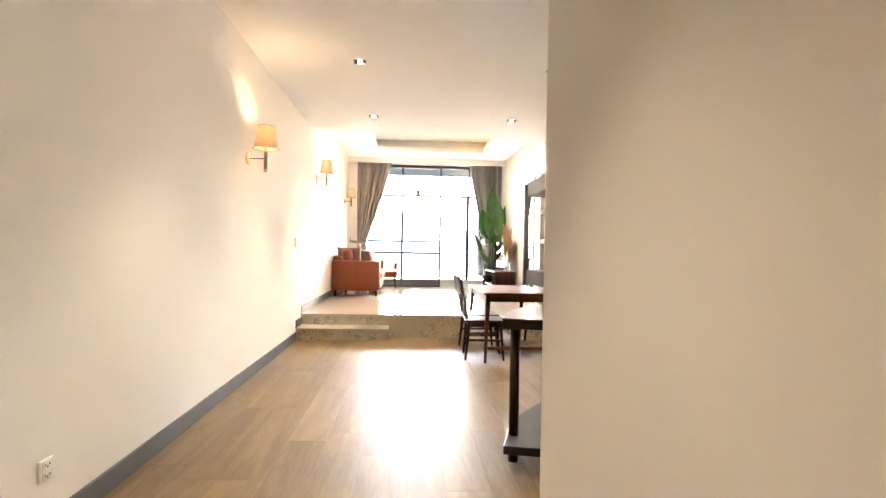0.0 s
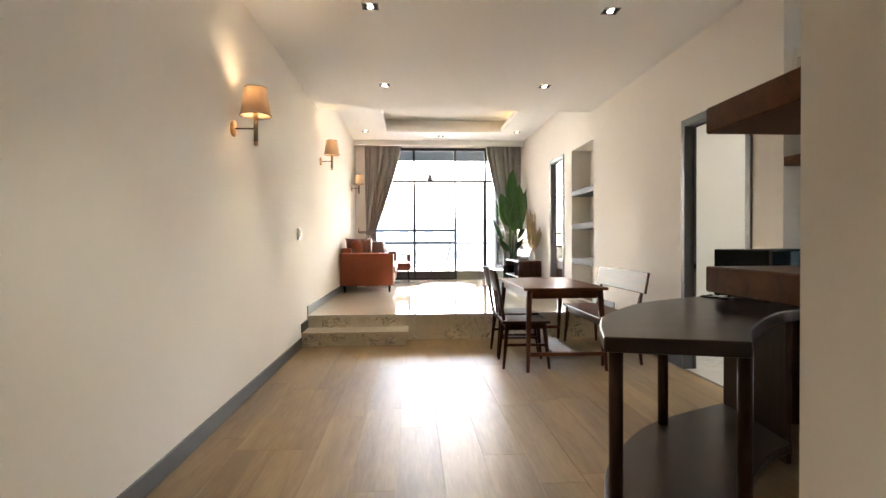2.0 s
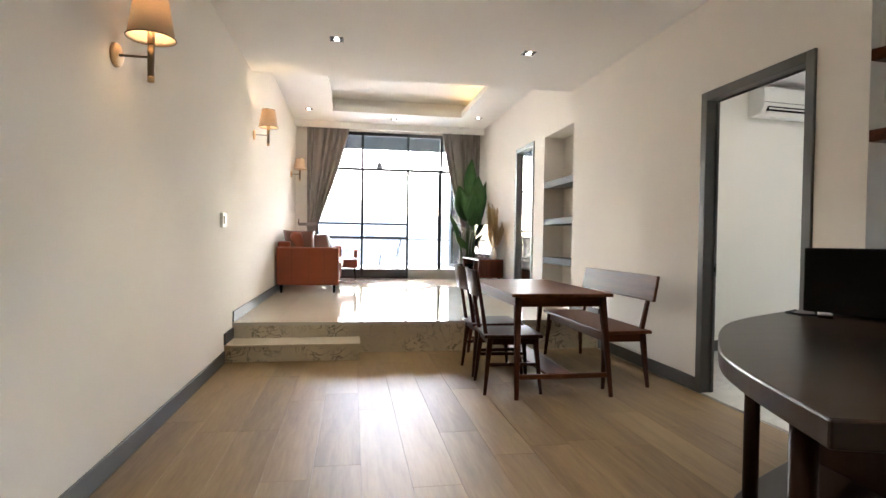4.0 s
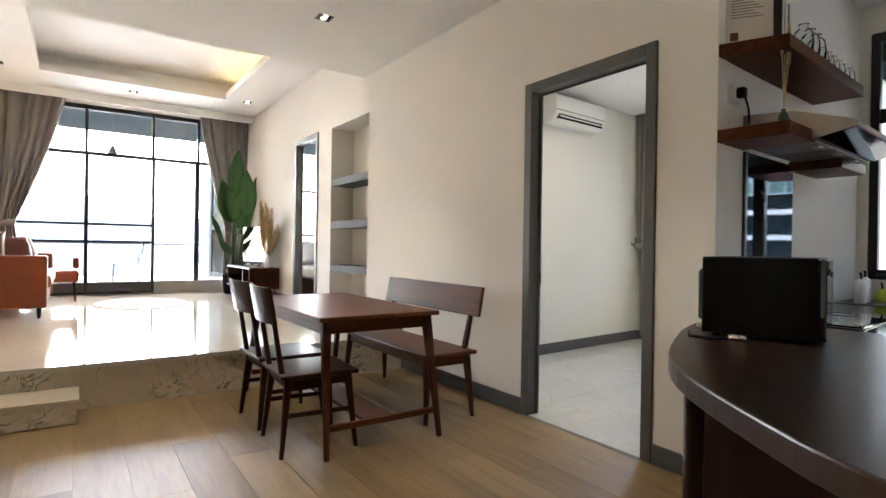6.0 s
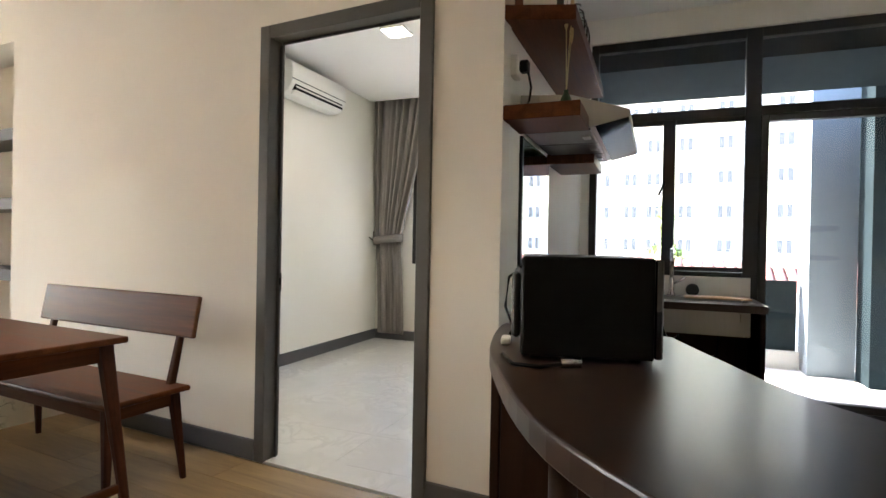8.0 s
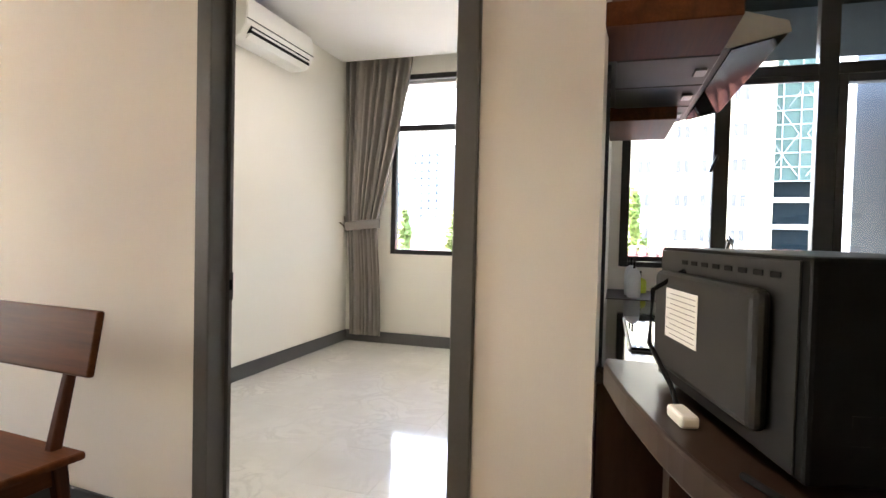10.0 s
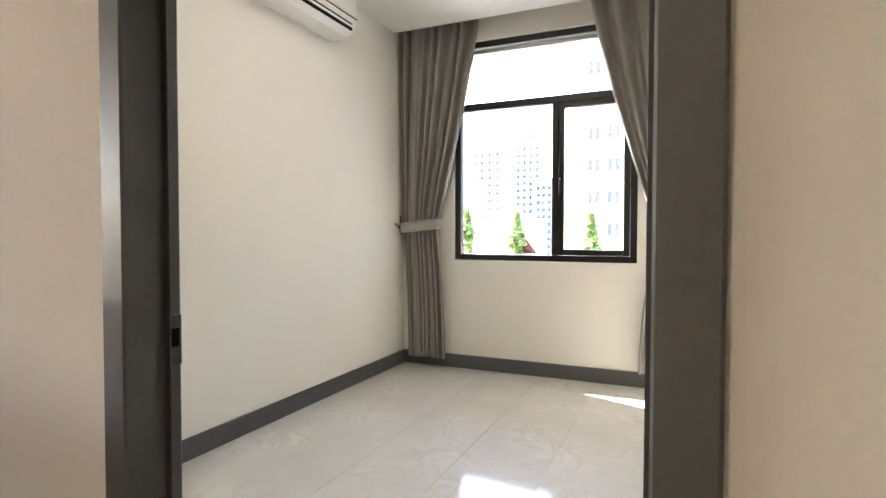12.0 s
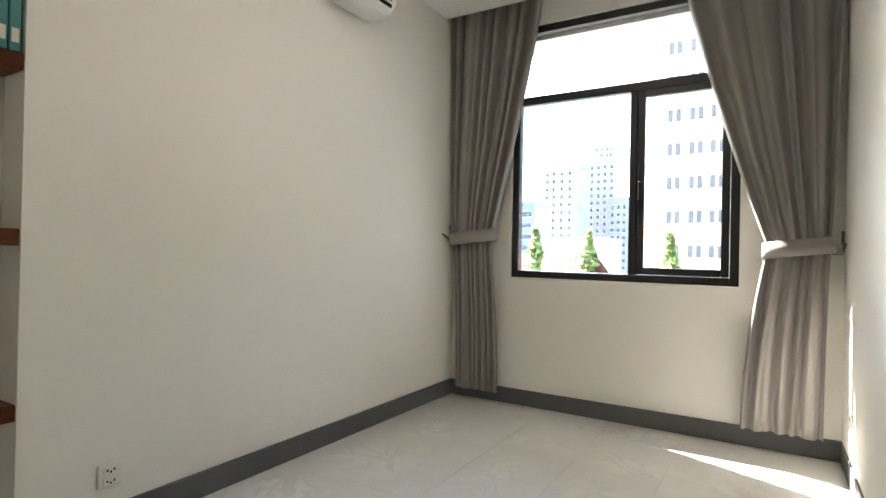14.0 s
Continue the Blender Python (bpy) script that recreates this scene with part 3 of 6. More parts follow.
# sliding screen in front of the kerb
slide = tagged(new("sliding_screen"), "black framed sliding glass screen", "sliding door", kind="structure")
SY = YW - 0.055
for x in (-0.58, 0.325, 1.215):
    bar("stile", (x, x + 0.042, SY, SY + 0.035, PF + 0.012, 2.45), slide)
for z in (PF + 0.012, 1.10, 1.365):
    bar("rail", (-0.548, 1.215, SY + 0.002, SY + 0.033, z, z + 0.042), slide)
bar("kick_panel", (-0.548, 1.215, SY + 0.012, SY + 0.022, PF + 0.044, PF + 0.185), slide, GREYMETAL, "grey metal kick panel")
# open balcony door, swung out
leaf = tagged(new("balcony_door"), "black framed glass balcony door standing open", "door", kind="structure")
leaf.matrix_basis = pose(2.50, FY + 0.1, PF + 0.21, 0, 0, 118)
for n, a in (("stile", (0, 0.08, 0, 0.04, 0, 2.02)), ("stile", (0.5, 0.58, 0, 0.04, 0, 2.02)), ("rail", (0.08, 0.5, 0.002, 0.038, 0, 0.09)), ("rail", (0.08, 0.5, 0.002, 0.038, 1.93, 2.02)), ("rail", (0.08, 0.5, 0.002, 0.038, 0.86, 0.93))):
    bar(n, a, leaf)
part("pull_handle", tube_bm([(0.54, 0.04, 0.75), (0.54, 0.1, 0.78), (0.54, 0.1, 1.18), (0.54, 0.04, 1.21)], 0.012), CHROME, leaf, "chrome pull handle")
p = part("pane", box_bm(0.08, 0.5, 0.017, 0.023, 0.09, 1.93), PANE, leaf)
p.visible_shadow = False
bar("post", (1.85, 1.905, FY - 0.045, FY - 0.002, PF + 0.2, 2.45), front)

# balcony beyond the glazed front
structure("balcony_front", box_bm(XL - 0.5, B2X + 0.5, YW + 0.16, YW + 5.2, PF - 0.25, PF + 0.02), BALCONY, "pale balcony floor", "balcony")
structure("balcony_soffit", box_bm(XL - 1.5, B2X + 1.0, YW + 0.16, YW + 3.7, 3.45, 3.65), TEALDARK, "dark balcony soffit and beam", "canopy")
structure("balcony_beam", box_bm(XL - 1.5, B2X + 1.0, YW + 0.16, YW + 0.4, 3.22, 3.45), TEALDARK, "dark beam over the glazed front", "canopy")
rail = tagged(new("balcony_railing"), "white balcony railing with thin bars", "railing", kind="structure")
part("top_rail", box_bm(XL - 0.4, B2X + 0.4, YW + 5.02, YW + 5.07, 1.06, 1.11, 0.005), GREYMETAL, rail)
part("bottom_rail", box_bm(XL - 0.4, B2X + 0.4, YW + 5.03, YW + 5.06, 0.42, 0.45, 0.004), WHITE_PLASTIC, rail)
for i in range(44):
    x = XL - 0.35 + i * 0.15
    part("baluster", box_bm(x, x + 0.014, YW + 5.038, YW + 5.052, 0.45, 1.06), WHITE_PLASTIC, rail)

# book shelves in the recess of the empty room
for z in (0.492, 1.06, 1.625):
    in_room(solid("recess_shelf", box_bm(XR2 + 0.022, 3.303, RY1 + 0.002, RY1 + 0.149, z, z + 0.055, 0.003), DARKWOOD_X, "thick dark wooden shelf in the wall recess", "shelf", group="recess shelves"))
TEAL_COVER = mat("teal_book_cover", (0.05, 0.22, 0.22), 0.5)
for k in range(5):
    bk = thing("book", "teal-spined book standing on the recess shelf", "book", ROOM @ pose(3.295 - k * 0.036, RY1 + 0.008, 1.681), "books in the recess")
    part("cover", box_bm(-0.032, 0, 0, 0.135, 0, 0.27 - 0.012 * (k % 3), 0.003), TEAL_COVER, bk)
    part("spine_label", box_bm(-0.026, -0.006, -0.0015, -0.0003, 0.03, 0.075), PAPER, bk)

# ---- empty room: window, curtains, fittings ----


def room_window():
    y0, y1, z0, z1 = RWIN
    ob = tagged(new("window_room"), "black aluminium window with one casement and a fixed top light", "window", kind="structure")
    x0, x1 = RX + 0.012, RX + 0.082
    for n, a in (("frame", (y0, y0 + 0.05, z0, z1)), ("frame", (y1 - 0.05, y1, z0, z1)), ("frame", (y0 + 0.05, y1 - 0.05, z0, z0 + 0.05)), ("frame", (y0 + 0.05, y1 - 0.05, z1 - 0.05, z1)),
                 ("transom", (y0 + 0.05, y1 - 0.05, 2.122, 2.18)), ("mullion", (7.10, 7.148, z0 + 0.05, 2.122))):
        part(n, box_bm(x0, x1, *a, 0.004), BLACK, ob)
    s0, s1, t0, t1 = y0 + 0.052, 7.098, z0 + 0.052, 2.12
    sash = part("sash", box_bm(x0 - 0.014, x0 + 0.03, s0, s0 + 0.045, t0, t1, 0.004), BLACK, ob)
    for a in ((s1 - 0.045, s1, t0, t1), (s0 + 0.045, s1 - 0.045, t0, t0 + 0.045), (s0 + 0.045, s1 - 0.045, t1 - 0.045, t1)):
        part("sash_bar", box_bm(x0 - 0.014, x0 + 0.03, *a, 0.004), BLACK, sash)
    part("latch", box_bm(x0 - 0.035, x0 - 0.014, s1 - 0.03, s1 - 0.012, 1.42, 1.54, 0.004), BLACK, sash)
    for a in ((y0 + 0.05, y1 - 0.05, 2.18, z1 - 0.05), (7.148, y1 - 0.05, z0 + 0.05, 2.122), (s0 + 0.045, s1 - 0.045, t0 + 0.045, t1 - 0.045)):
        p = part("pane", box_bm(x0 + 0.012, x0 + 0.018, *a), PANE, ob)
        p.visible_shadow = False
    part("sill", box_bm(RX - 0.004, x0, y0, y1, z0 - 0.012, z0 + 0.002, 0.002), WALL_ROOM, ob)
    in_room(ob)


room_window()
in_room(structure("window_canopy", box_bm(RX + 0.09, RX + 0.36, 5.6, 8.6, 2.60, 2.70), CONCRETE, "grey concrete canopy over the window", "canopy"))


def curtain_bm(top0, top1, tie0, tie1, bot0, bot1, z_top, z_tie, z_bot, folds, depth, seed, lean=0.0):
    """A pleated curtain drawn in at a tie: spans along u at three heights, folds across v."""
    rnd = random.Random(seed)
    ph = [rnd.uniform(-0.5, 0.5) for _ in range(folds * 2 + 3)]
    bm = bmesh.new()
    nu, nv = folds * 12, 46
    grid = []
    for j in range(nv + 1):
        z = z_top + (z_bot - z_top) * j / nv
        if z > z_tie:
            s = max(0.0, (z_top - z) / (z_top - z_tie))
            e = s ** 1.7
            a, b = top0 + (tie0 - top0) * e, top1 + (tie1 - top1) * (s ** 1.25)
        else:
            s = (z_tie - z) / (z_tie - z_bot)
            s = min(1.0, s)
            e = 1 - (1 - s) ** 1.8
            a, b = tie0 + (bot0 - tie0) * e, tie1 + (bot1 - tie1) * e
        near = math.exp(-((z - z_tie) / 0.16) ** 2)
        row = []
        for i in range(nu + 1):
            f = i / nu
            k = folds * min(0.9999, max(0.0, f + 0.045 * math.sin(2 * math.pi * (1.3 * f + seed * 0.37)) * math.sin(math.pi * f) + 0.03 * math.sin(2 * math.pi * (2.7 * f + seed * 0.61)) * math.sin(math.pi * f)))
            w = 0.16 * math.sin(2 * math.pi * (f * 2.1 + seed)) * (0.3 + s)
            amp = depth * (0.75 + 0.35 * ph[int(k * 2) % len(ph)]) * (1 - 0.55 * near) * (1.0 if z > z_tie else 0.65)
            if z > z_top - 0.12:
                amp *= 0.45 + 0.55 * (z_top - z) / 0.12
            wave = math.sin(2 * math.pi * (k + w + 0.25 * ph[int(k) % len(ph)]))
            v = amp * (wave + 0.28 * math.sin(4 * math.pi * k + ph[int(k)])) + lean * near
            u = a + (b - a) * (f + 0.018 * math.sin(2 * math.pi * k * 2) / folds)
            row.append(bm.verts.new((u, v, z)))
        grid.append(row)
    for j in range(nv):
        for i in range(nu):
            fc = bm.faces.new((grid[j][i], grid[j][i + 1], grid[j + 1][i + 1], grid[j + 1][i]))
            fc.smooth = True
    return bm


def curtain(name, label, m, args, tie, mirror_hook):
    """A tied-back curtain with its band and hook."""
    ob = thing(name, label, "curtain", m)
    c = part("drape", curtain_bm(*args), CURTAIN, ob)
    sol = c.modifiers.new("thick", "SOLIDIFY")
    sol.thickness = 0.004
    u0, u1, z, r = tie
    pts, n = [], 28
    bm = bmesh.new()
    rows = []
    for k in range(n + 1):
        a = 2 * math.pi * k / n
        cx, cy = (u0 + u1) / 2 + (u1 - u0) / 2 * 1.12 * math.cos(a), r * math.sin(a)
        dz = -0.02 * math.cos(a) * (1 if mirror_hook > 0 else -1)
        rows.append([bm.verts.new((cx, cy, z + dz - 0.045)), bm.verts.new((cx * 1.0, cy * 1.04, z + dz)), bm.verts.new((cx, cy, z + dz + 0.045))])
    for a, b in zip(rows, rows[1:]):
        for i in range(2):
            f = bm.faces.new((a[i], b[i], b[i + 1], a[i + 1]))
            f.smooth = True
    t = part("tieback", bm, CURTAIN, ob)
    t.modifiers.new("thick", "SOLIDIFY").thickness = 0.006
    hx = mirror_hook
    part("hook", tube_bm([(hx, -0.09, z + 0.02), (hx, -0.03, z + 0.0), (hx, 0.0, z - 0.02), (hx, 0.02, z + 0.03), (hx, 0.01, z + 0.09)], 0.007), BRONZE, ob, "dark metal tieback hook")
    part("strap_end", box_bm(min(hx, u0 if hx < u0 else u1), max(hx, u0 if hx < u0 else u1), -0.006, 0.006, z - 0.035, z + 0.02, 0.003), CURTAIN, ob)
    return ob


# room curtains hang along the window wall: local u runs along -y, v towards the room
MR = ROOM @ pose(5.985, 0, 0, 0, 0, -90)   # local (u, v) -> world (x + v, -u)
curtain("curtain", "taupe grey curtain tied back beside the window", MR, (-8.425, -7.69, -8.38, -8.06, -8.335, -8.0, 2.94, 1.18, 0.085, 7, 0.050, 3), (-8.39, -8.05, 1.18, 0.07), -8.42)
curtain("curtain", "taupe grey curtain tied back on the sunny side of the window", MR, (-6.05, -6.87, -6.10, -6.385, -6.12, -6.50, 2.94, 1.13, 0.12, 5, 0.058, 7), (-6.39, -6.09, 1.13, 0.08), -6.045)

# front curtains: local u along x
MF = pose(0, YW - 0.14, 0)
curtain("curtain", "taupe curtain tied back behind the sofa", MF, (-0.72, 0.08, -0.70, -0.50, -0.72, -0.42, 3.29, 1.36, PF + 0.03, 6, 0.045, 11), (-0.70, -0.50, 1.36, 0.06), -0.86)
curtain("curtain", "taupe curtain hanging beside the plant", MF, (2.66, 1.88, 2.62, 2.32, 2.64, 2.26, 3.29, 1.3, PF + 0.03, 6, 0.045, 13), (2.32, 2.62, 1.3, 0.06), 2.675)


def air_conditioner():
    ob = thing("air_conditioner", "white wall-mounted split air conditioner", "air conditioner", ROOM @ pose(4.60, RY1, 2.42))
    bm = bmesh.new()
    prof = [(0, 0.0), (0, 0.285), (-0.165, 0.285), (-0.20, 0.26), (-0.215, 0.18), (-0.205, 0.075), (-0.165, 0.02), (-0.10, 0.0)]
    l, r = [[bm.verts.new((x, y, z)) for y, z in prof] for x in (-0.42, 0.42)]
    bm.faces.new(l)
    bm.faces.new(r[::-1])
    for i in range(len(prof)):
        bm.faces.new((l[i], l[(i + 1) % len(prof)], r[(i + 1) % len(prof)], r[i]))
    bmesh.ops.recalc_face_normals(bm, faces=bm.faces[:])
    bmesh.ops.bevel(bm, geom=bm.edges[:], offset=0.006, segments=2, affect="EDGES")
    part("body", bm, WHITE_PLASTIC, ob)
    part("air_outlet", box_bm(-0.37, 0.37, -0.2085, -0.12, 0.028, 0.078, 0.004, 1), BLACK_PLASTIC, ob, "dark air outlet slot")
    part("louvre", box_bm(-0.365, 0.365, -0.004, 0.05, -0.004, 0.004, 0.001), PLASTIC, ob, "ivory air louvre", pose(0, -0.213, 0.056, -42))
    part("louvre", box_bm(-0.365, 0.365, -0.004, 0.05, -0.004, 0.004, 0.001), PLASTIC, ob, "ivory air louvre", pose(0, -0.196, 0.03, -42))
    part("panel_line", box_bm(-0.415, 0.415, -0.2175, -0.2, 0.112, 0.116), GREY, ob)
    part("pipe", tube_bm([(-0.3, -0.02, 0.285), (-0.3, -0.03, 0.33), (-0.35, -0.02, 0.40)], 0.02), WHITE_PLASTIC, ob)


air_conditioner()


def socket(name, label, m):
    ob = thing(name, label, "socket", m)
    part("plate", box_bm(-0.043, 0.043, 0, 0.012, -0.043, 0.043, 0.006, 2), PLASTIC, ob)
    for z in (-0.02, 0.02):
        face = part("outlet", box_bm(-0.026, 0.026, 0.0125, 0.0145, z - 0.015, z + 0.015, 0.002), PLASTIC, ob)
        for x, dz in ((-0.012, 0), (0.012, 0), (0, -0.007)):
            part("hole", box_bm(x - 0.003, x + 0.003, 0.0148, 0.0154, z + dz - 0.004, z + dz + 0.004), BLACK_PLASTIC, face)
    return ob


s1 = socket("wall_socket", "ivory double wall socket above the skirting", ROOM @ pose(3.595, RY1, 0.225, 0, 0, 180))
copy_thing(s1, pose(XL, 3.436, 0.285, 0, 0, -90))
copy_thing(s1, ROOM @ pose(5.72, RY0, 0.30))


def switch(m):
    ob = thing("light_switch", "white wall switch plate", "switch", m)
    part("plate", box_bm(-0.06, 0.06, 0, 0.028, -0.062, 0.062, 0.008, 2), WHITE_PLASTIC, ob)
    part("rocker", box_bm(-0.03, 0.03, 0.028, 0.038, -0.036, 0.036, 0.004), PLASTIC, ob)


switch(pose(XL, 8.05, 1.234, 0, 0, -90))


def room_door():
    """Door leaf swung in against the wall, with a wooden knob."""
    ob = tagged(new("door_1"), "grey-green glossy panelled door standing open, with a wooden knob", "door", kind="structure")
    ob.matrix_basis = pose(XR2 + 0.02, 5.850, 0.012, 0, 0, 0.6)
    L, T, H = 0.88, 0.038, 2.15
    part("leaf", box_bm(0, L, 0, T, 0, H, 0.003), DOORPAINT, ob)
    for x0, x1, z0, z1 in ((0.11, 0.40, 1.12, 2.0), (0.48, 0.77, 1.12, 2.0), (0.11, 0.40, 0.18, 0.82), (0.48, 0.77, 0.18, 0.82)):
        part("panel", box_bm(x0, x1, T, T + 0.008, z0, z1, 0.006), DOORPAINT, ob)
    k = part("rose", lathe_bm([(0.036, 0), (0.036, 0.006), (0.026, 0.012), (0.013, 0.018), (0.012, 0.034)], 20), KNOBWOOD, ob, "turned wooden rose", pose(0.815, T, 0.90, -90))
    part("knob", lathe_bm([(0.012, 0.033), (0.024, 0.035), (0.026, 0.040), (0.0275, 0.055), (0.026, 0.078), (0.024, 0.081), (0.010, 0.082)], 12), KNOBWOOD, k, "polished wooden knob")
    part("key", box_bm(-0.002, 0.002, -0.005, 0.005, 0.082, 0.112, 0.001), CHROME, k, "metal key in the knob")
    part("edge_latch", box_bm(L, L + 0.003, 0.008, 0.03, 0.85, 0.95, 0.001), BRONZE, ob)


DOORPAINT = mat("door_gloss_paint", (0.30, 0.31, 0.32), 0.25, vary=0.05, scale=2, fine=80, bump=0.03)
KNOBWOOD = wood("knob_wood", (0.14, 0.045, 0.015), (0.26, 0.09, 0.03), 0.25, "Z", 20.0, coat=0.5)
room_door()

# ---- lamps ----


def downlight(m):
    ob = thing("downlight", "square black recessed ceiling spotlight, switched on", "spotlight", m, "ceiling spotlights")
    bm = bmesh.new()
    s, i, d = 0.06, 0.05, 0.004
    for a in ((-s, s, -s, -i), (-s, s, i, s), (-s, -i, -i, i), (i, s, -i, i)):
        box_bm(a[0], a[1], a[2], a[3], -d, -0.0005, bm=bm)
    part("trim", bm, GREY_DARK, ob)
    part("housing", box_bm(-i, i, -i, i, -0.0015, -0.0005), BLACK_PLASTIC, ob)
    part("lens", lathe_bm([(0.020, -0.0055), (0.024, -0.003), (0.024, -0.0016)], 20, centre=(0.0, 0.012, 0)), DOWN, ob, "glowing lens")
    part("reflector", lathe_bm([(0.014, -0.004), (0.017, -0.0025), (0.017, -0.0016)], 16, centre=(0.0, -0.03, 0)), DOWN, ob)
    return ob


DL = [(-0.015, 6.235, HC), (1.795, 6.235, HC), (-0.009, 8.23, HC), (1.782, 8.215, HC), (-0.605, 12.75, PC), (0.88, 13.2, PC), (2.365, 12.75, PC), (2.34, 10.3, PC), (-0.58, 10.3, PC),
      # unseen spotlights continuing the hall row, added to brighten the near walls
      (-0.015, 4.22, HC), (-0.015, 2.2, HC), (-0.015, 0.2, HC)]
first = downlight(pose(*DL[0]))
for p3 in DL[1:]:
    copy_thing(first, pose(*p3))
for x, y, z in DL:
    ld = new("spot_lamp", bpy.data.lights.new("spot_lamp", "SPOT"))
    ld.data.energy, ld.data.color, ld.data.spot_size, ld.data.spot_blend, ld.data.shadow_soft_size = SPOT_W if z == HC else PLATFORM_W, (1.0, 0.88, 0.70), radians(75), 0.6, 0.03
    ld.matrix_world = look((x, y, z - 0.02), (x, y, 0))


def sconce(m, label):
    ob = thing("wall_lamp", label, "wall lamp", m, "wall lamps along the hall")
    part("backplate", lathe_bm([(0.055, 0), (0.055, 0.012), (0.048, 0.02)], 24), PALEWOOD, ob, "round pale wooden backplate", pose(0, 0, 0, 0, 90, 0))
    part("arm", tube_bm([(0.02, 0, 0), (0.15, 0, 0)], 0.006), BRONZE, ob)
    part("stem", tube_bm([(0.155, 0, -0.09), (0.155, 0, 0.06)], 0.015, 12), BRONZE, ob)
    part("stem_tip", lathe_bm([(0.015, -0.115), (0.016, -0.09)], 12, centre=(0.155, 0, 0)), PALEWOOD, ob)
    part("holder", tube_bm([(0.155, 0, 0.06), (0.155, 0, 0.13)], 0.016, 12), PALEWOOD, ob)
    sh = part("shade", lathe_open([(0.105, 0.085), (0.100, 0.10), (0.072, 0.275), (0.070, 0.28)], 36, (0.155, 0, 0)), SHADE, ob, "tapered beige fabric shade")
    sh.modifiers.new("thick", "SOLIDIFY").thickness = 0.0015
    for r, z in ((0.1055, 0.087), (0.0708, 0.278)):
        part("shade_trim", ring_bm(r, z, 0.0028, (0.155, 0, 0)), TRIM, sh)
    b = part("bulb", lathe_bm([(0.012, 0.13), (0.02, 0.15), (0.028, 0.18), (0.024, 0.2), (0.0, 0.21)], 16, centre=(0.155, 0, 0)), BULB, ob, "glowing warm bulb")
    return ob


def lathe_open(profile, n, centre):
    bm = bmesh.new()
    rings = [[bm.verts.new((centre[0] + r * math.cos(2 * math.pi * i / n), centre[1] + r * math.sin(2 * math.pi * i / n), centre[2] + z)) for i in range(n)] for r, z in profile]
    for a, b in zip(rings, rings[1:]):
        for i in range(n):
            bm.faces.new((a[i], a[(i + 1) % n], b[(i + 1) % n], b[i])).smooth = True
    return bm


def ring_bm(r, z, w, centre):
    n = 32
    return tube_bm([(centre[0] + r * math.cos(2 * math.pi * i / n), centre[1] + r * math.sin(2 * math.pi * i / n), centre[2] + z) for i in range(n + 1)], w, 6)


TRIM = mat("brown_trim", (0.16, 0.09, 0.045), 0.7)
for y, z in ((5.98, 1.925), (9.50, 2.225), (13.15, 2.22)):
    sconce(pose(XL, y, z), "pale wood wall lamp with a beige fabric shade, lit")
    pt = new("sconce_lamp", bpy.data.lights.new("sconce_lamp", "POINT"))
    pt.data.energy, pt.data.color, pt.data.shadow_soft_size = SCONCE_W, (1.0, 0.72, 0.44), 0.03
    pt.location = (XL + 0.155, y, z + 0.235)

# flush lamp on the ceiling of the empty room
lamp = thing("ceiling_lamp", "white square flush ceiling lamp in the empty room, switched on", "ceiling lamp", pose(4.22, 7.05, 2.785, 0, 0, 4.5))
part("frame", box_bm(-0.10, 0.10, -0.10, 0.10, -0.022, -0.0005, 0.006, 2), WHITE_PLASTIC, lamp)
part("diffuser", box_bm(-0.088, 0.088, -0.088, 0.088, -0.027, -0.0225, 0.002), PANEL, lamp, "glowing white diffuser")
al = new("ceiling_lamp_light", bpy.data.lights.new("ceiling_lamp_light", "AREA"))
al.data.energy, al.data.color, al.data.size = 0.31, (1.0, 0.93, 0.80), 0.17
al.matrix_world = look((4.22, 7.05, 2.75), (4.22, 7.05, 0))

# ---- dining set ----


def dining_table():
    ob = thing("dining_table", "dark walnut-stained wooden dining table on the laminate floor", "table")
    x0, x1, y0, y1, h = 1.27, 2.035, 6.925, 8.33, 0.727
    part("tabletop", box_bm(x0, x1, y0, y1, h - 0.026, h, 0.006, 2), DARKWOOD, ob)
    for n, a in (("apron", (x0 + 0.07, x1 - 0.07, y0 + 0.055, y0 + 0.078)), ("apron", (x0 + 0.07, x1 - 0.07, y1 - 0.078, y1 - 0.055))):
        part(n, box_bm(*a, h - 0.10, h - 0.027, 0.002), DARKWOOD_X, ob)
    for n, a in (("apron", (x0 + 0.045, x0 + 0.068, y0 + 0.09, y1 - 0.09)), ("apron", (x1 - 0.068, x1 - 0.045, y0 + 0.09, y1 - 0.09))):
        part(n, box_bm(*a, h - 0.10, h - 0.027, 0.002), DARKWOOD, ob)
    for sx in (0, 1):
        for sy in (0, 1):
            tx, ty = (x0 + 0.06, x1 - 0.06)[sx], (y0 + 0.065, y1 - 0.065)[sy]
            fx, fy = tx + (-0.045, 0.01)[sx], ty + (-0.15, 0.15)[sy]
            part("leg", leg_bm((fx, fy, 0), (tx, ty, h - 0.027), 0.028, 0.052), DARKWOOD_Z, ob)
    for y in (y0 - 0.045, y1 + 0.045):
        part("stretcher", box_bm(x0 + 0.045, x1 - 0.04, y - 0.012, y + 0.012, 0.13, 0.165, 0.004), DARKWOOD_X, ob)
    part("foot_board", box_bm(1.52, 1.70, y0 - 0.03, y1 + 0.03, 0.142, 0.166, 0.004), DARKWOOD, ob)


dining_table()


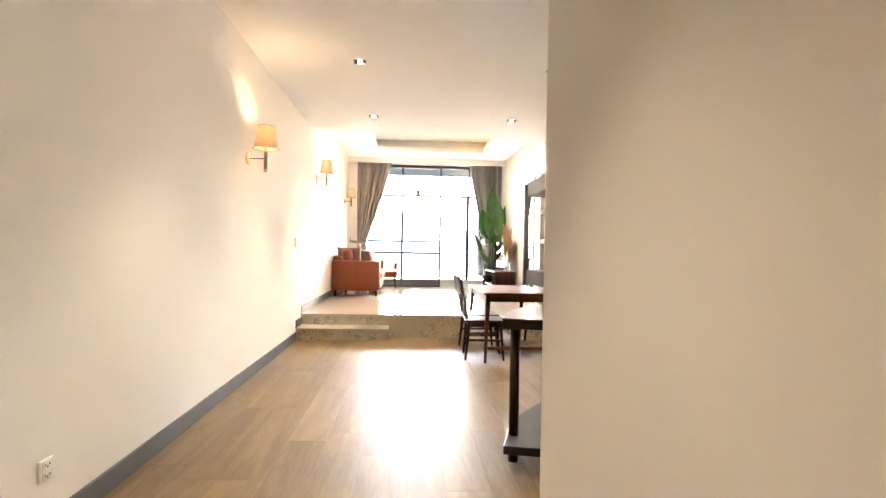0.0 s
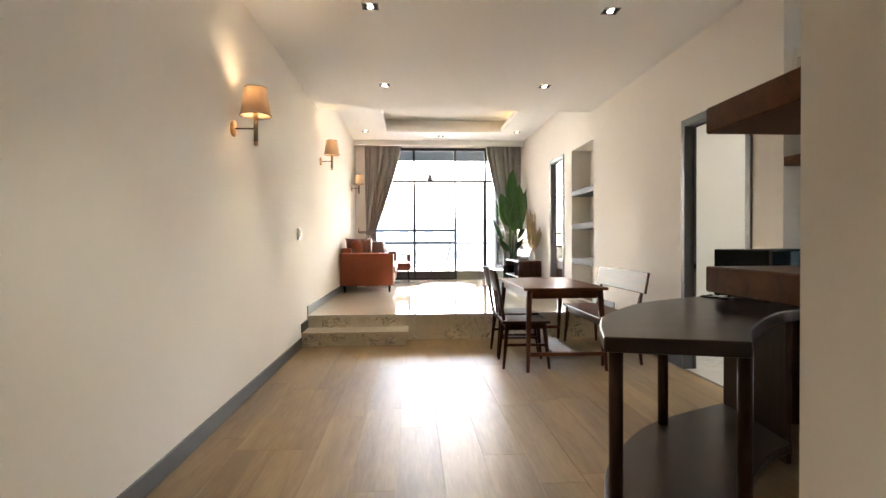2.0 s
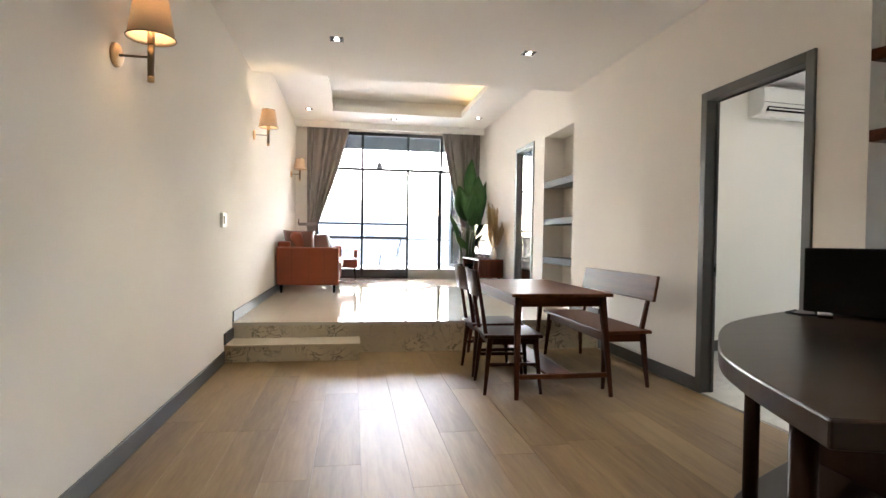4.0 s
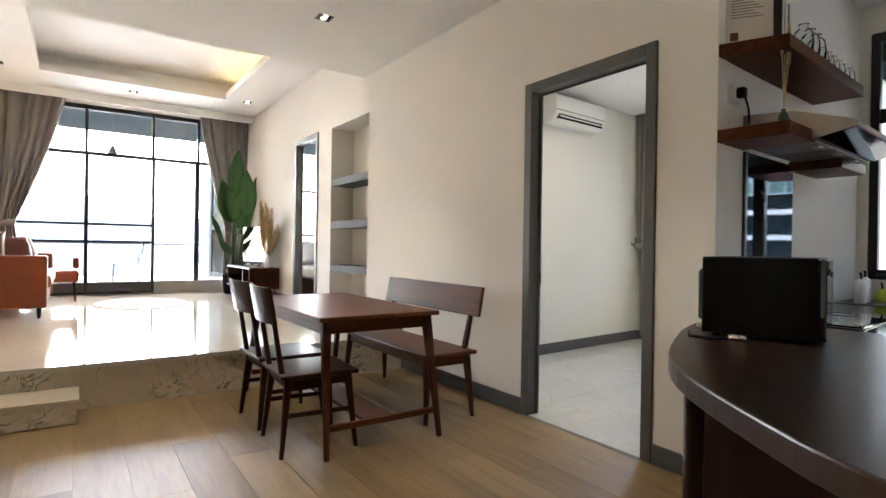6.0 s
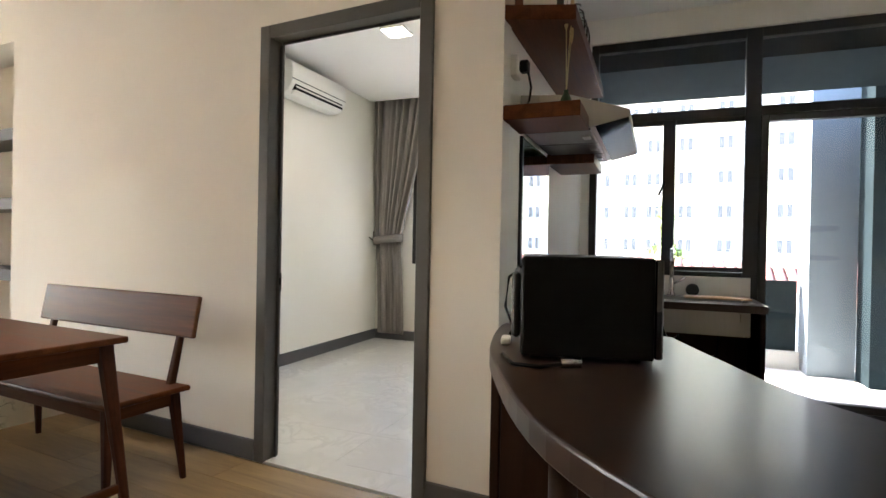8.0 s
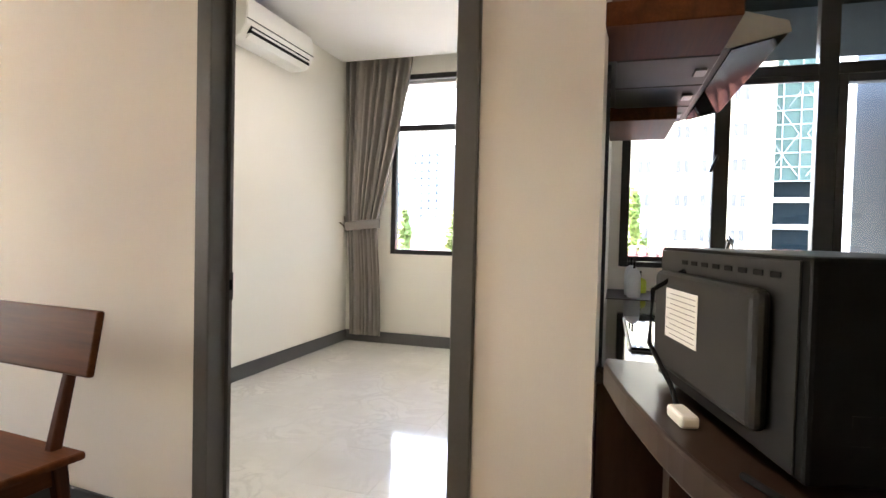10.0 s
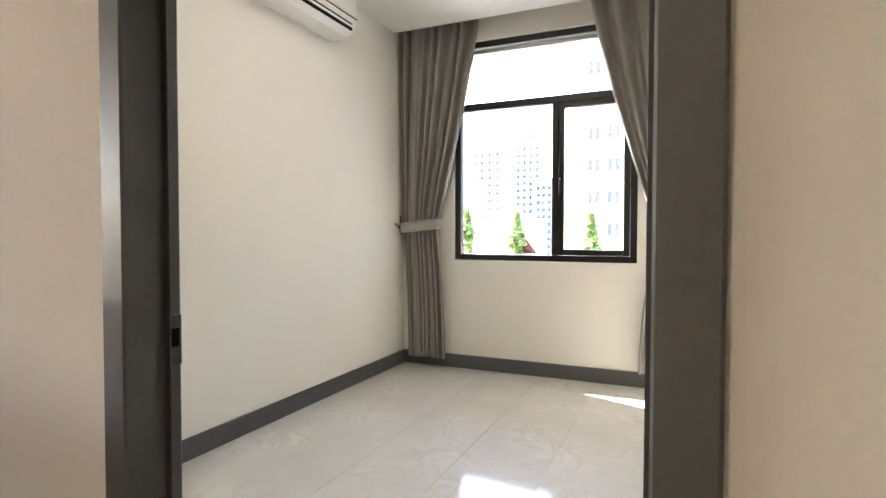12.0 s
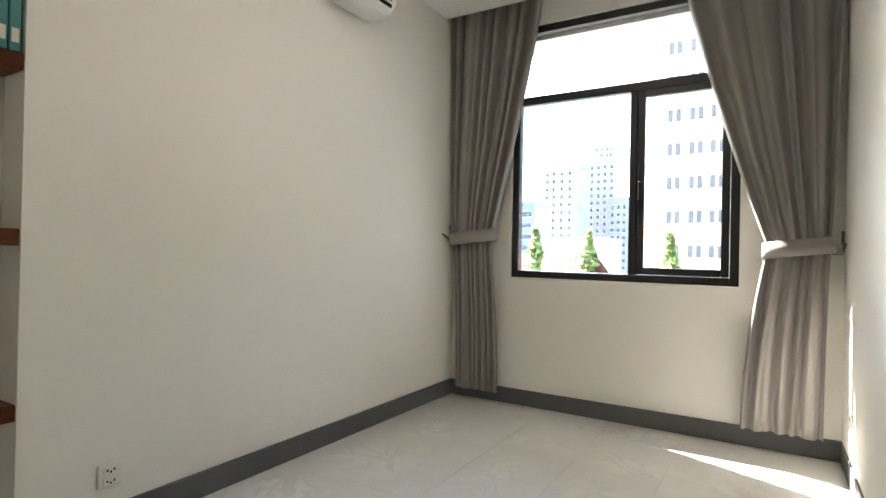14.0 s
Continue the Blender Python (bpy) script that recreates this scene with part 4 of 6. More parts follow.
def dining_chair(m):
    ob = thing("dining_chair", "dark walnut-stained wooden chair with a plank back", "chair", m, "chairs at the dining table")
    part("seat", box_bm(-0.215, 0.215, -0.215, 0.215, 0.405, 0.43, 0.008, 2), CHAIRWOOD, ob)
    for n, a in (("seat_rail", (-0.17, 0.17, -0.18, -0.16)), ("seat_rail", (-0.17, 0.17, 0.16, 0.18)), ("seat_rail", (-0.18, -0.16, -0.158, 0.158)), ("seat_rail", (0.16, 0.18, -0.158, 0.158))):
        part(n, box_bm(*a, 0.355, 0.404, 0.002), CHAIRWOOD, ob)
    for sx in (-1, 1):
        for sy in (-1, 1):
            part("leg", leg_bm((sx * 0.205, sy * 0.20, 0), (sx * 0.165, sy * 0.165, 0.404), 0.022, 0.04), CHAIRWOOD, ob)
    for sy in (-1, 1):
        part("stretcher", box_bm(-0.18, 0.18, sy * 0.183 - 0.008, sy * 0.183 + 0.008, 0.20, 0.225, 0.003), CHAIRWOOD, ob)
    for sy in (-1, 1):
        part("back_post", leg_bm((-0.19, sy * 0.135, 0.42), (-0.262, sy * 0.135, 0.86), 0.03, 0.024), CHAIRWOOD, ob)
    bm = bmesh.new()
    n = 10
    rows = []
    for i in range(n + 1):
        u = -0.215 + 0.43 * i / n
        bow = -0.03 * (1 - (u / 0.215) ** 2)
        rows.append([bm.verts.new((x + bow - 0.018 + lean, u, z)) for x, z, lean in ((-0.25, 0.70, 0.012), (-0.232, 0.70, 0.012), (-0.232, 0.89, -0.022), (-0.25, 0.89, -0.022))])
    for a, b in zip(rows, rows[1:]):
        for k in range(4):
            bm.faces.new((a[k], a[(k + 1) % 4], b[(k + 1) % 4], b[k]))
    bm.faces.new(rows[0])
    bm.faces.new(rows[-1][::-1])
    bmesh.ops.recalc_face_normals(bm, faces=bm.faces[:])
    part("back_plank", bm, CHAIRWOOD, ob)
    return ob


chair = dining_chair(pose(1.31, 7.17, 0, 0, 0, -3))
copy_thing(chair, pose(1.325, 7.69, 0, 0, 0, 1))


def bench():
    ob = thing("bench", "dark walnut-stained wooden bench with a plank back", "bench")
    x0, x1, y0, y1, h = 2.0, 2.405, 7.02, 8.28, 0.436
    part("seat", box_bm(x0, x1, y0, y1, h - 0.025, h, 0.008, 2), DARKWOOD, ob)
    for a in ((x0 + 0.04, x0 + 0.062, y0 + 0.05, y1 - 0.05), (x1 - 0.062, x1 - 0.04, y0 + 0.05, y1 - 0.05)):
        part("seat_rail", box_bm(*a, h - 0.09, h - 0.026, 0.002), DARKWOOD, ob)
    for y in (y0 + 0.05, y1 - 0.07):
        part("end_rail", box_bm(x0 + 0.063, x1 - 0.063, y, y + 0.02, h - 0.09, h - 0.026, 0.002), DARKWOOD_X, ob)
    for sx, tx in ((-1, x0 + 0.05), (1, x1 - 0.05)):
        for sy, ty in ((-1, y0 + 0.06), (1, y1 - 0.06)):
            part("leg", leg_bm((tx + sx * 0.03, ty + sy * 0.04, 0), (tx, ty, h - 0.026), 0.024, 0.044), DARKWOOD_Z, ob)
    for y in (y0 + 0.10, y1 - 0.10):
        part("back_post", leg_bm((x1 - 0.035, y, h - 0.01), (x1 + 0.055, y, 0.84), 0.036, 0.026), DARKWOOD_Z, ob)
    part("back_plank", box_bm(-0.012, 0.012, y0 - 0.01, y1 + 0.01, -0.10, 0.10, 0.008, 2), DARKWOOD, ob, "", pose(x1 + 0.022, 0, 0.752, 0, 10, 0))


bench()

# ---- lounge on the platform ----


def pillow_bm(w, h, d, n=12):
    bm = bmesh.new()
    rows = {}
    for s in (1, -1):
        for i in range(n + 1):
            for j in range(n + 1):
                u, v = -1 + 2 * i / n, -1 + 2 * j / n
                edge = max(0.0, (1 - u ** 4) * (1 - v ** 4)) ** 0.5
                pinch = 1 - 0.06 * (abs(u) * (1 - v * v) + 0) - 0.0
                pv = rows.get((0, i, j)) if (i in (0, n) or j in (0, n)) and s == -1 else None
                rows[s, i, j] = pv or bm.verts.new((u * w / 2 * (1 - 0.07 * (1 - v * v) * abs(u) ** 3), s * d / 2 * edge, v * h / 2 * (1 - 0.07 * (1 - u * u) * abs(v) ** 3)))
                if s == 1 and (i in (0, n) or j in (0, n)):
                    rows[0, i, j] = rows[s, i, j]
    for s in (1, -1):
        for i in range(n):
            for j in range(n):
                q = [rows[s, i, j], rows[s, i + 1, j], rows[s, i + 1, j + 1], rows[s, i, j + 1]]
                try:
                    bm.faces.new(q if s == -1 else q[::-1]).smooth = True
                except ValueError:
                    pass
    return bm


def sofa():
    y0, y1, z = 11.22, 13.1, PF
    ob = thing("sofa", "orange-brown leather sofa on short dark legs against the wall", "sofa")
    part("arm", box_bm(XL + 0.02, -0.03, y0, y0 + 0.14, z + 0.11, z + 0.66, 0.025, 3), LEATHER, ob)
    part("arm", box_bm(XL + 0.02, -0.03, y1 - 0.14, y1, z + 0.11, z + 0.66, 0.025, 3), LEATHER, ob)
    part("back", box_bm(XL + 0.02, XL + 0.2, y0 + 0.142, y1 - 0.142, z + 0.11, z + 0.74, 0.03, 3), LEATHER, ob)
    part("base", box_bm(XL + 0.202, -0.05, y0 + 0.142, y1 - 0.142, z + 0.11, z + 0.30, 0.015, 2), LEATHER, ob)
    for x in (-0.70, -0.46, -0.24):
        part("seam", box_bm(x - 0.002, x + 0.002, y0 - 0.0012, y0 - 0.0002, z + 0.13, z + 0.63), LEATHER_DARK, ob, "stitched seam")
    for k in range(2):
        a = y0 + 0.145 + k * 0.81
        part("seat_cushion", box_bm(XL + 0.205, 0.0, a, a + 0.80, z + 0.302, z + 0.46, 0.045, 3), LEATHER, ob)
        part("back_cushion", pillow_bm(0.80, 0.44, 0.24), LEATHER, ob, "", pose(XL + 0.30, a + 0.40, z + 0.68, -14, 0, 90))
    for x in (XL + 0.09, -0.10):
        for y in (y0 + 0.06, y1 - 0.06):
            part("leg", leg_bm((x, y, z), (x, y, z + 0.115), 0.03, 0.045), BLACK_PLASTIC, ob)


sofa()
solid("cushion", pillow_bm(0.46, 0.44, 0.17), LEATHER_DARK, "rust brown leather cushion leaning on the sofa arm", "cushion", pose(-0.62, 11.52, PF + 0.70, -18, 0, 12))
solid("cushion", pillow_bm(0.44, 0.42, 0.15), LEATHER_DARK, "brown cushion on the sofa seat", "cushion", pose(-0.36, 11.75, PF + 0.67, -22, 0, 40))
stripe = solid("cushion", pillow_bm(0.45, 0.43, 0.15), WHITECLOTH, "white and brown striped cushion on the sofa", "cushion", pose(-0.32, 11.95, PF + 0.67, -24, 0, 50))
for k in (-0.1, 0.0, 0.1):
    part("stripe", box_bm(k - 0.012, k + 0.012, -0.085, -0.066, -0.15, 0.15, 0.003), LEATHER_DARK, stripe)
# side chair arm beyond the sofa
arm = thing("armchair", "orange leather armchair beyond the sofa", "armchair", pose(-0.02, 13.3, PF))
part("seat", box_bm(-0.28, 0.28, -0.26, 0.26, 0.26, 0.42, 0.04, 3), LEATHER, arm)
part("arm", box_bm(0.2, 0.28, -0.26, 0.26, 0.44, 0.6, 0.03, 3), LEATHER, arm)
for sx in (-1, 1):
    for sy in (-1, 1):
        part("leg", leg_bm((sx * 0.24, sy * 0.22, 0), (sx * 0.22, sy * 0.2, 0.265), 0.02, 0.03), BLACK_PLASTIC, arm)


def tv_console():
    ob = thing("tv_console", "dark wooden television console with open shelves and pale trim", "console")
    x0, x1, y0, y1, z0, z1 = 2.23, 2.66, 12.0, 13.3, PF + 0.17, PF + 0.48
    part("top", box_bm(x0, x1, y0, y1, z1 - 0.022, z1, 0.003), DARKWOOD, ob)
    part("bottom", box_bm(x0, x1, y0, y1, z0, z0 + 0.022, 0.003), DARKWOOD, ob)
    for y in (y0, 12.35, y1 - 0.022):
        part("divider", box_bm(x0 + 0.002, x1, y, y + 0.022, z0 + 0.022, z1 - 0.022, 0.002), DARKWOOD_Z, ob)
    part("back", box_bm(x1 - 0.012, x1 - 0.001, y0 + 0.022, y1 - 0.022, z0 + 0.022, z1 - 0.022), DARKWOOD, ob)
    for z in (z0 + 0.001, z1 - 0.021):
        part("edge_trim", box_bm(x0 - 0.004, x0 - 0.0005, y0, y1, z, z + 0.020, 0.001), WHITE_PLASTIC, ob, "pale edge trim")
    for x in (x0 + 0.05, x1 - 0.05):
        for y in (y0 + 0.06, y1 - 0.06):
            part("leg", leg_bm((x, y, PF), (x, y, z0), 0.018, 0.026), GREYMETAL, ob)


tv_console()
for k, (c, h) in enumerate((((0.45, 0.12, 0.05), 0.21), ((0.62, 0.55, 0.4), 0.22), ((0.5, 0.2, 0.06), 0.2), ((0.24, 0.28, 0.2), 0.21))):
    bk = thing("book", "upright book on the console shelf", "book", pose(2.27, 12.41 + k * 0.034, PF + 0.192), "books on the console")
    cm = mat("book_cover", c, 0.55)
    part("cover", box_bm(0, 0.15, 0, 0.028, 0, h, 0.003), cm, bk)
    part("pages", box_bm(0.004, 0.1515, 0.004, 0.024, 0.004, h - 0.004), PAPER, bk)


def television():
    ob = thing("television", "flat television on splayed feet, screen reflecting the window", "television", pose(2.46, 12.55, PF + 0.48, 0, 0, 8))
    part("screen", box_bm(-0.008, 0.006, -0.44, 0.44, 0.07, 0.60, 0.003), BLACKGLASS, ob, "glossy dark screen")
    part("bezel", box_bm(0.0065, 0.03, -0.445, 0.445, 0.065, 0.605, 0.006), BLACK_PLASTIC, ob)
    for sy in (-1, 1):
        part("foot", tube_bm([(0.018, sy * 0.28, 0.08), (-0.09, sy * 0.30, 0.008)], 0.008), BLACK_PLASTIC, ob)
        part("foot", tube_bm([(0.018, sy * 0.28, 0.08), (0.10, sy * 0.30, 0.008)], 0.008), BLACK_PLASTIC, ob)


television()


def leaf_bm(L, W, bend, curl, n=14):
    """A long paddle leaf along +z from a stalk, bending over, with a keel and a wavy edge."""
    bm = bmesh.new()
    rows = []
    for i in range(n + 1):
        t = i / n
        w = W * 1.18 * (math.sin(math.pi * min(1, t ** 0.85 * 0.985 + 0.012)) ** 0.8) * (1 - 0.2 * t)
        y = bend * t * t
        z = L * (t - 0.12 * bend * t ** 3)
        row = []
        for k in (-1, -0.5, 0, 0.5, 1):
            wob = 0.012 * math.sin(9 * t + k * 3)
            row.append(bm.verts.new((k * w, y - curl * (1 - abs(k)) * w + wob * abs(k), z)))
        rows.append(row)
    for a, b in zip(rows, rows[1:]):
        for i in range(4):
            bm.faces.new((a[i], a[i + 1], b[i + 1], b[i])).smooth = True
    return bm


def banana_plant():
    ob = thing("potted_plant", "tall green broad-leaved plant in a dark pot behind the console", "plant", pose(2.34, 13.42, PF))
    part("pot", lathe_bm([(0.11, 0), (0.14, 0.02), (0.155, 0.30), (0.165, 0.31), (0.165, 0.34), (0.15, 0.34), (0.145, 0.31)], 24), BLACK_PLASTIC, ob)
    part("soil", lathe_bm([(0.146, 0.30), (0.0, 0.315)], 20), SOIL, ob)
    rnd = random.Random(4)
    # foot and tip of each leaf (x, z), half width and turn
    leaves = ((-0.01, 1.64, 0.02, 2.33, 0.115, 188), (0.16, 1.25, 0.17, 2.02, 0.14, 168), (0.26, 1.20, 0.27, 1.93, 0.085, 215), (-0.03, 1.15, -0.21, 1.84, 0.15, 175),
              (0.06, 1.05, 0.09, 1.72, 0.14, 195), (-0.17, 0.88, -0.40, 1.29, 0.05, 200), (-0.03, 0.62, -0.26, 0.92, 0.06, 160), (0.13, 0.72, 0.40, 1.14, 0.05, 190),
              (0.00, 1.20, -0.05, 1.82, 0.13, 20), (0.12, 0.95, 0.22, 1.52, 0.10, 150))
    for x0, z0, x1, z1, W, turn in leaves:
        L, tilt = math.hypot(x1 - x0, z1 - z0), math.degrees(math.atan2(x1 - x0, z1 - z0))
        base = Vector((x0 * 0.35, rnd.uniform(-0.04, 0.04), 0.32))
        top = Vector((x0, -0.08 + rnd.uniform(-0.05, 0.03), z0))
        part("stalk", tube_bm([base, (base + top) / 2 + Vector((x0 * 0.1, 0, 0.03)), top], 0.022, 7, taper=0.010), STALK, ob)
        lf = part("leaf", leaf_bm(L, W, rnd.uniform(0.04, 0.10), 0.28), LEAF, ob, "", Matrix.Translation(top) @ pose(0, 0, 0, 0, tilt, 0) @ pose(0, 0, 0, 0, 0, turn))
        lf.modifiers.new("thick", "SOLIDIFY").thickness = 0.003


banana_plant()


def pampas_vase():
    ob = thing("vase", "pale vase of dried pampas grass on the console", "vase", pose(2.51, 12.10, PF + 0.48))
    part("vase_body", lathe_bm([(0.035, 0), (0.05, 0.03), (0.055, 0.09), (0.03, 0.16), (0.022, 0.19), (0.026, 0.2)], 20), WHITE_PLASTIC, ob)
    rnd = random.Random(9)
    for k in range(15):
        a, tl = rnd.uniform(0, 6.28), rnd.uniform(0.03, 0.20)
        tip = Vector((math.cos(a) * tl, math.sin(a) * tl, rnd.uniform(0.48, 0.95)))
        st = part("stem", tube_bm([(0, 0, 0.1), tip * 0.55, tip], 0.0025, 5), STRAW, ob)
        bm = bmesh.new()
        for q in range(170):
            t = 0.42 + 0.58 * q / 170
            p = tip * t
            wd = 0.07 * math.sin(math.pi * min(1, (t - 0.42) / 0.6)) + 0.006
            b = rnd.uniform(0, 6.28)
            o = Vector((math.cos(b) * wd, math.sin(b) * wd, 0.05 + rnd.uniform(-0.02, 0.03)))
            s = Vector((-math.sin(b), math.cos(b), 0)) * 0.008
            vs = [bm.verts.new(p + s), bm.verts.new(p - s), bm.verts.new(p + o)]
            bm.faces.new(vs)
        part("plume", bm, STRAW, st)


pampas_vase()
solid("rug", slab_bm([(0.95 + 0.55 * math.cos(a * math.pi / 24), 12.4 + 0.75 * math.sin(a * math.pi / 24)) for a in range(48)], PF + 0.001, PF + 0.010, 0.002), mat("pale_rug", (0.62, 0.50, 0.42), 0.95, vary=0.15, scale=12, fine=200, bump=0.4), "pale oval rug on the tiled platform", "rug")

# ---- bedroom seen through the far doorway ----
bed = thing("bed", "low dark wooden bed with white bedding", "bed")
part("base", box_bm(3.35, 5.2, 11.9, 13.75, PF, PF + 0.26, 0.01), DARKWOOD_X, bed)
part("mattress", box_bm(3.33, 5.2, 11.88, 13.75, PF + 0.262, PF + 0.47, 0.05, 3), WHITECLOTH, bed)
for k in range(2):
    solid("pillow", pillow_bm(0.66, 0.46, 0.2), WHITECLOTH, "white pillow propped on the bed", "pillow", pose(3.75 + 0.75 * k, 13.35, PF + 0.68, -20, 0, 0))
bwin = tagged(new("window_bedroom"), "black framed bedroom window", "window", kind="structure")
for a in ((3.3, 3.35, 1.0, 3.1), (5.15, 5.2, 1.0, 3.1), (4.2, 4.25, 1.05, 3.05)):
    part("frame", box_bm(a[0], a[1], YW + 0.05, YW + 0.1, a[2], a[3], 0.003), BLACK, bwin)
for z in (1.0, 1.28, 2.1, 3.05):
    part("rail", box_bm(3.35, 5.15, YW + 0.052, YW + 0.098, z, z + 0.05, 0.003), BLACK, bwin)
p = part("pane", box_bm(3.35, 5.15, YW + 0.073, YW + 0.078, 1.05, 3.05), PANE, bwin)
p.visible_shadow = False
curtain("curtain", "taupe bedroom curtain beside the window", pose(0, YW - 0.1, 0), (3.05, 3.50, 3.08, 3.28, 3.08, 3.32, 3.28, 1.5, PF + 0.03, 6, 0.03, 5), (3.08, 3.28, 1.5, 0.06), 3.0)

# ---- kitchen ----
BT, KT = 0.81, 0.78   # heights of the bar and of the worktops


def smooth_curve(pts, n=8):
    """A rounded line through points (Catmull-Rom)."""
    out = []
    for i in range(len(pts) - 1):
        p0, p1, p2, p3 = (Vector(pts[max(i - 1, 0)]), Vector(pts[i]), Vector(pts[i + 1]), Vector(pts[min(i + 2, len(pts) - 1)]))
        for k in range(n):
            t = k / n
            out.append(tuple(0.5 * ((2 * p1) + (p2 - p0) * t + (2 * p0 - 5 * p1 + 4 * p2 - p3) * t * t + (3 * p1 - p0 - 3 * p2 + p3) * t ** 3)))
    out.append(tuple(pts[-1]))
    return out


OUTER = smooth_curve([(2.66, 5.57), (2.36, 5.49), (2.04, 5.365), (1.54, 5.075), (1.19, 4.66), (1.055, 4.40), (0.95, 4.06)], 7)
INNER = smooth_curve([(1.40, 3.925), (1.60, 4.22), (1.985, 4.615), (2.38, 4.81), (2.715, 4.95)], 7)


def bar_counter():
    ob = thing("breakfast_bar", "curved espresso-stained wooden breakfast bar on round posts", "bar counter")
    part("bar_top", slab_bm(OUTER + INNER + [(2.715, 5.57)], BT - 0.055, BT, 0.006), ESPRESSO, ob)
    inner2 = [(x - 0.02, y + 0.02) for x, y in INNER if x < 2.2]
    out2 = [(x + 0.015, y - 0.015) for x, y in OUTER if x < 2.2]
    part("lower_shelf", slab_bm(out2 + inner2, 0.10, 0.145, 0.005), ESPRESSO, ob)
    for x, y in ((1.055, 4.22), (1.645, 5.07), (1.52, 4.15)):
        part("post", tube_bm([(x, y, 0), (x, y, BT - 0.056)], 0.027, 14), ESPRESSO_Z, ob)
    part("end_panel", box_bm(2.20, 2.70, 5.40, 5.43, 0.0, BT - 0.057, 0.003), ESPRESSO_Z, ob)
    part("end_panel", box_bm(2.18, 2.21, 4.84, 5.39, 0.0, BT - 0.057, 0.003), ESPRESSO_Z, ob)


bar_counter()
HERE[0] = KITCHEN
# main run under the hood and sink run under the window
run = thing("kitchen_base_unit", "espresso wooden kitchen base unit with drawers and doors", "kitchen cabinet")
part("body", box_bm(2.73, 4.32, 5.06, KY1 - 0.005, 0.09, KT - 0.042, 0.003), ESPRESSO_Z, run)
part("plinth", box_bm(2.75, 4.30, 5.10, KY1 - 0.005, 0.0, 0.088), BLACK_PLASTIC, run)
for k in range(4):
    d = part("door", box_bm(2.74 + k * 0.395, 3.128 + k * 0.395, 5.04, 5.058, 0.10, KT - 0.05, 0.003), ESPRESSO_Z, run)
    part("handle", tube_bm([(2.80 + k * 0.395, 5.03, KT - 0.09), (3.07 + k * 0.395, 5.03, KT - 0.09)], 0.006), STEEL, d)
solid("worktop", slab_bm([(2.72, 4.96), (4.25, 5.0), (4.33, 5.09), (4.33, KY1 - 0.003), (2.72, KY1 - 0.003)], KT - 0.04, KT + 0.004, 0.003), GRANITE, "polished black granite worktop", "worktop")
HERE[0] = KITCHEN @ pose(-0.17, 0, 0)
SX = KX + 0.17
sinkrun = thing("sink_unit", "open espresso wooden sink unit under the window", "kitchen cabinet")
part("side_panel", box_bm(4.55, SX - 0.02, 4.375, 4.405, 0.0, KT - 0.05, 0.003), ESPRESSO_Z, sinkrun)
part("side_panel", box_bm(4.55, SX - 0.02, 5.52, 5.55, 0.0, KT - 0.05, 0.003), ESPRESSO_Z, sinkrun)
part("back_panel", box_bm(SX - 0.04, SX - 0.021, 4.407, 5.518, 0.0, KT - 0.05), ESPRESSO_Z, sinkrun)
part("shelf", box_bm(4.59, SX - 0.045, 4.407, 5.518, 0.10, 0.12), ESPRESSO, sinkrun)
part("waste_pipe", tube_bm([(4.9, 4.85, KT - 0.2), (4.9, 4.85, 0.5), (4.9, 4.95, 0.44), (4.9, 5.05, 0.5), (5.05, 5.15, 0.5), (5.12, 5.2, 0.3)], 0.022), BLACK_PLASTIC, sinkrun)
part("hose", tube_bm([(4.8, 4.6, KT - 0.1), (4.78, 4.62, 0.42), (4.9, 4.8, 0.3), (5.1, 4.9, 0.4)], 0.01), BLACK_PLASTIC, sinkrun)


def sink_top():
    ob = thing("sink_worktop", "dark wooden worktop with an inset steel sink", "worktop")
    x0, x1, y0, y1 = 4.505, SX - 0.003, 4.37, KY1 - 0.003
    sx0, sx1, sy0, sy1 = 4.61, 4.95, 4.45, 4.99
    bm = bmesh.new()
    for a in ((x0, sx0, y0, y1), (sx1, x1, y0, y1), (sx0, sx1, y0, sy0), (sx0, sx1, sy1, y1)):
        box_bm(*a, KT - 0.04, KT + 0.006, bm=bm)
    part("top", bm, ESPRESSO, ob)
    rim = bmesh.new()
    for a in ((sx0 - 0.025, sx0, sy0 - 0.025, sy1 + 0.025), (sx1, sx1 + 0.025, sy0 - 0.025, sy1 + 0.025), (sx0, sx1, sy0 - 0.025, sy0), (sx0, sx1, sy1, sy1 + 0.025)):
        box_bm(*a, KT + 0.0065, KT + 0.011, bm=rim)
    s = part("sink", rim, STEEL, ob, "stainless steel sink")
    bowl = bmesh.new()
    for a in ((sx0, sx0 + 0.004, sy0, sy1, KT - 0.2, KT + 0.008), (sx1 - 0.004, sx1, sy0, sy1, KT - 0.2, KT + 0.008), (sx0, sx1, sy0, sy0 + 0.004, KT - 0.2, KT + 0.008), (sx0, sx1, sy1 - 0.004, sy1, KT - 0.2, KT + 0.008), (sx0, sx1, sy0, sy1, KT - 0.204, KT - 0.2)):
        box_bm(*a, bm=bowl)
    part("bowl", bowl, STEEL, s)


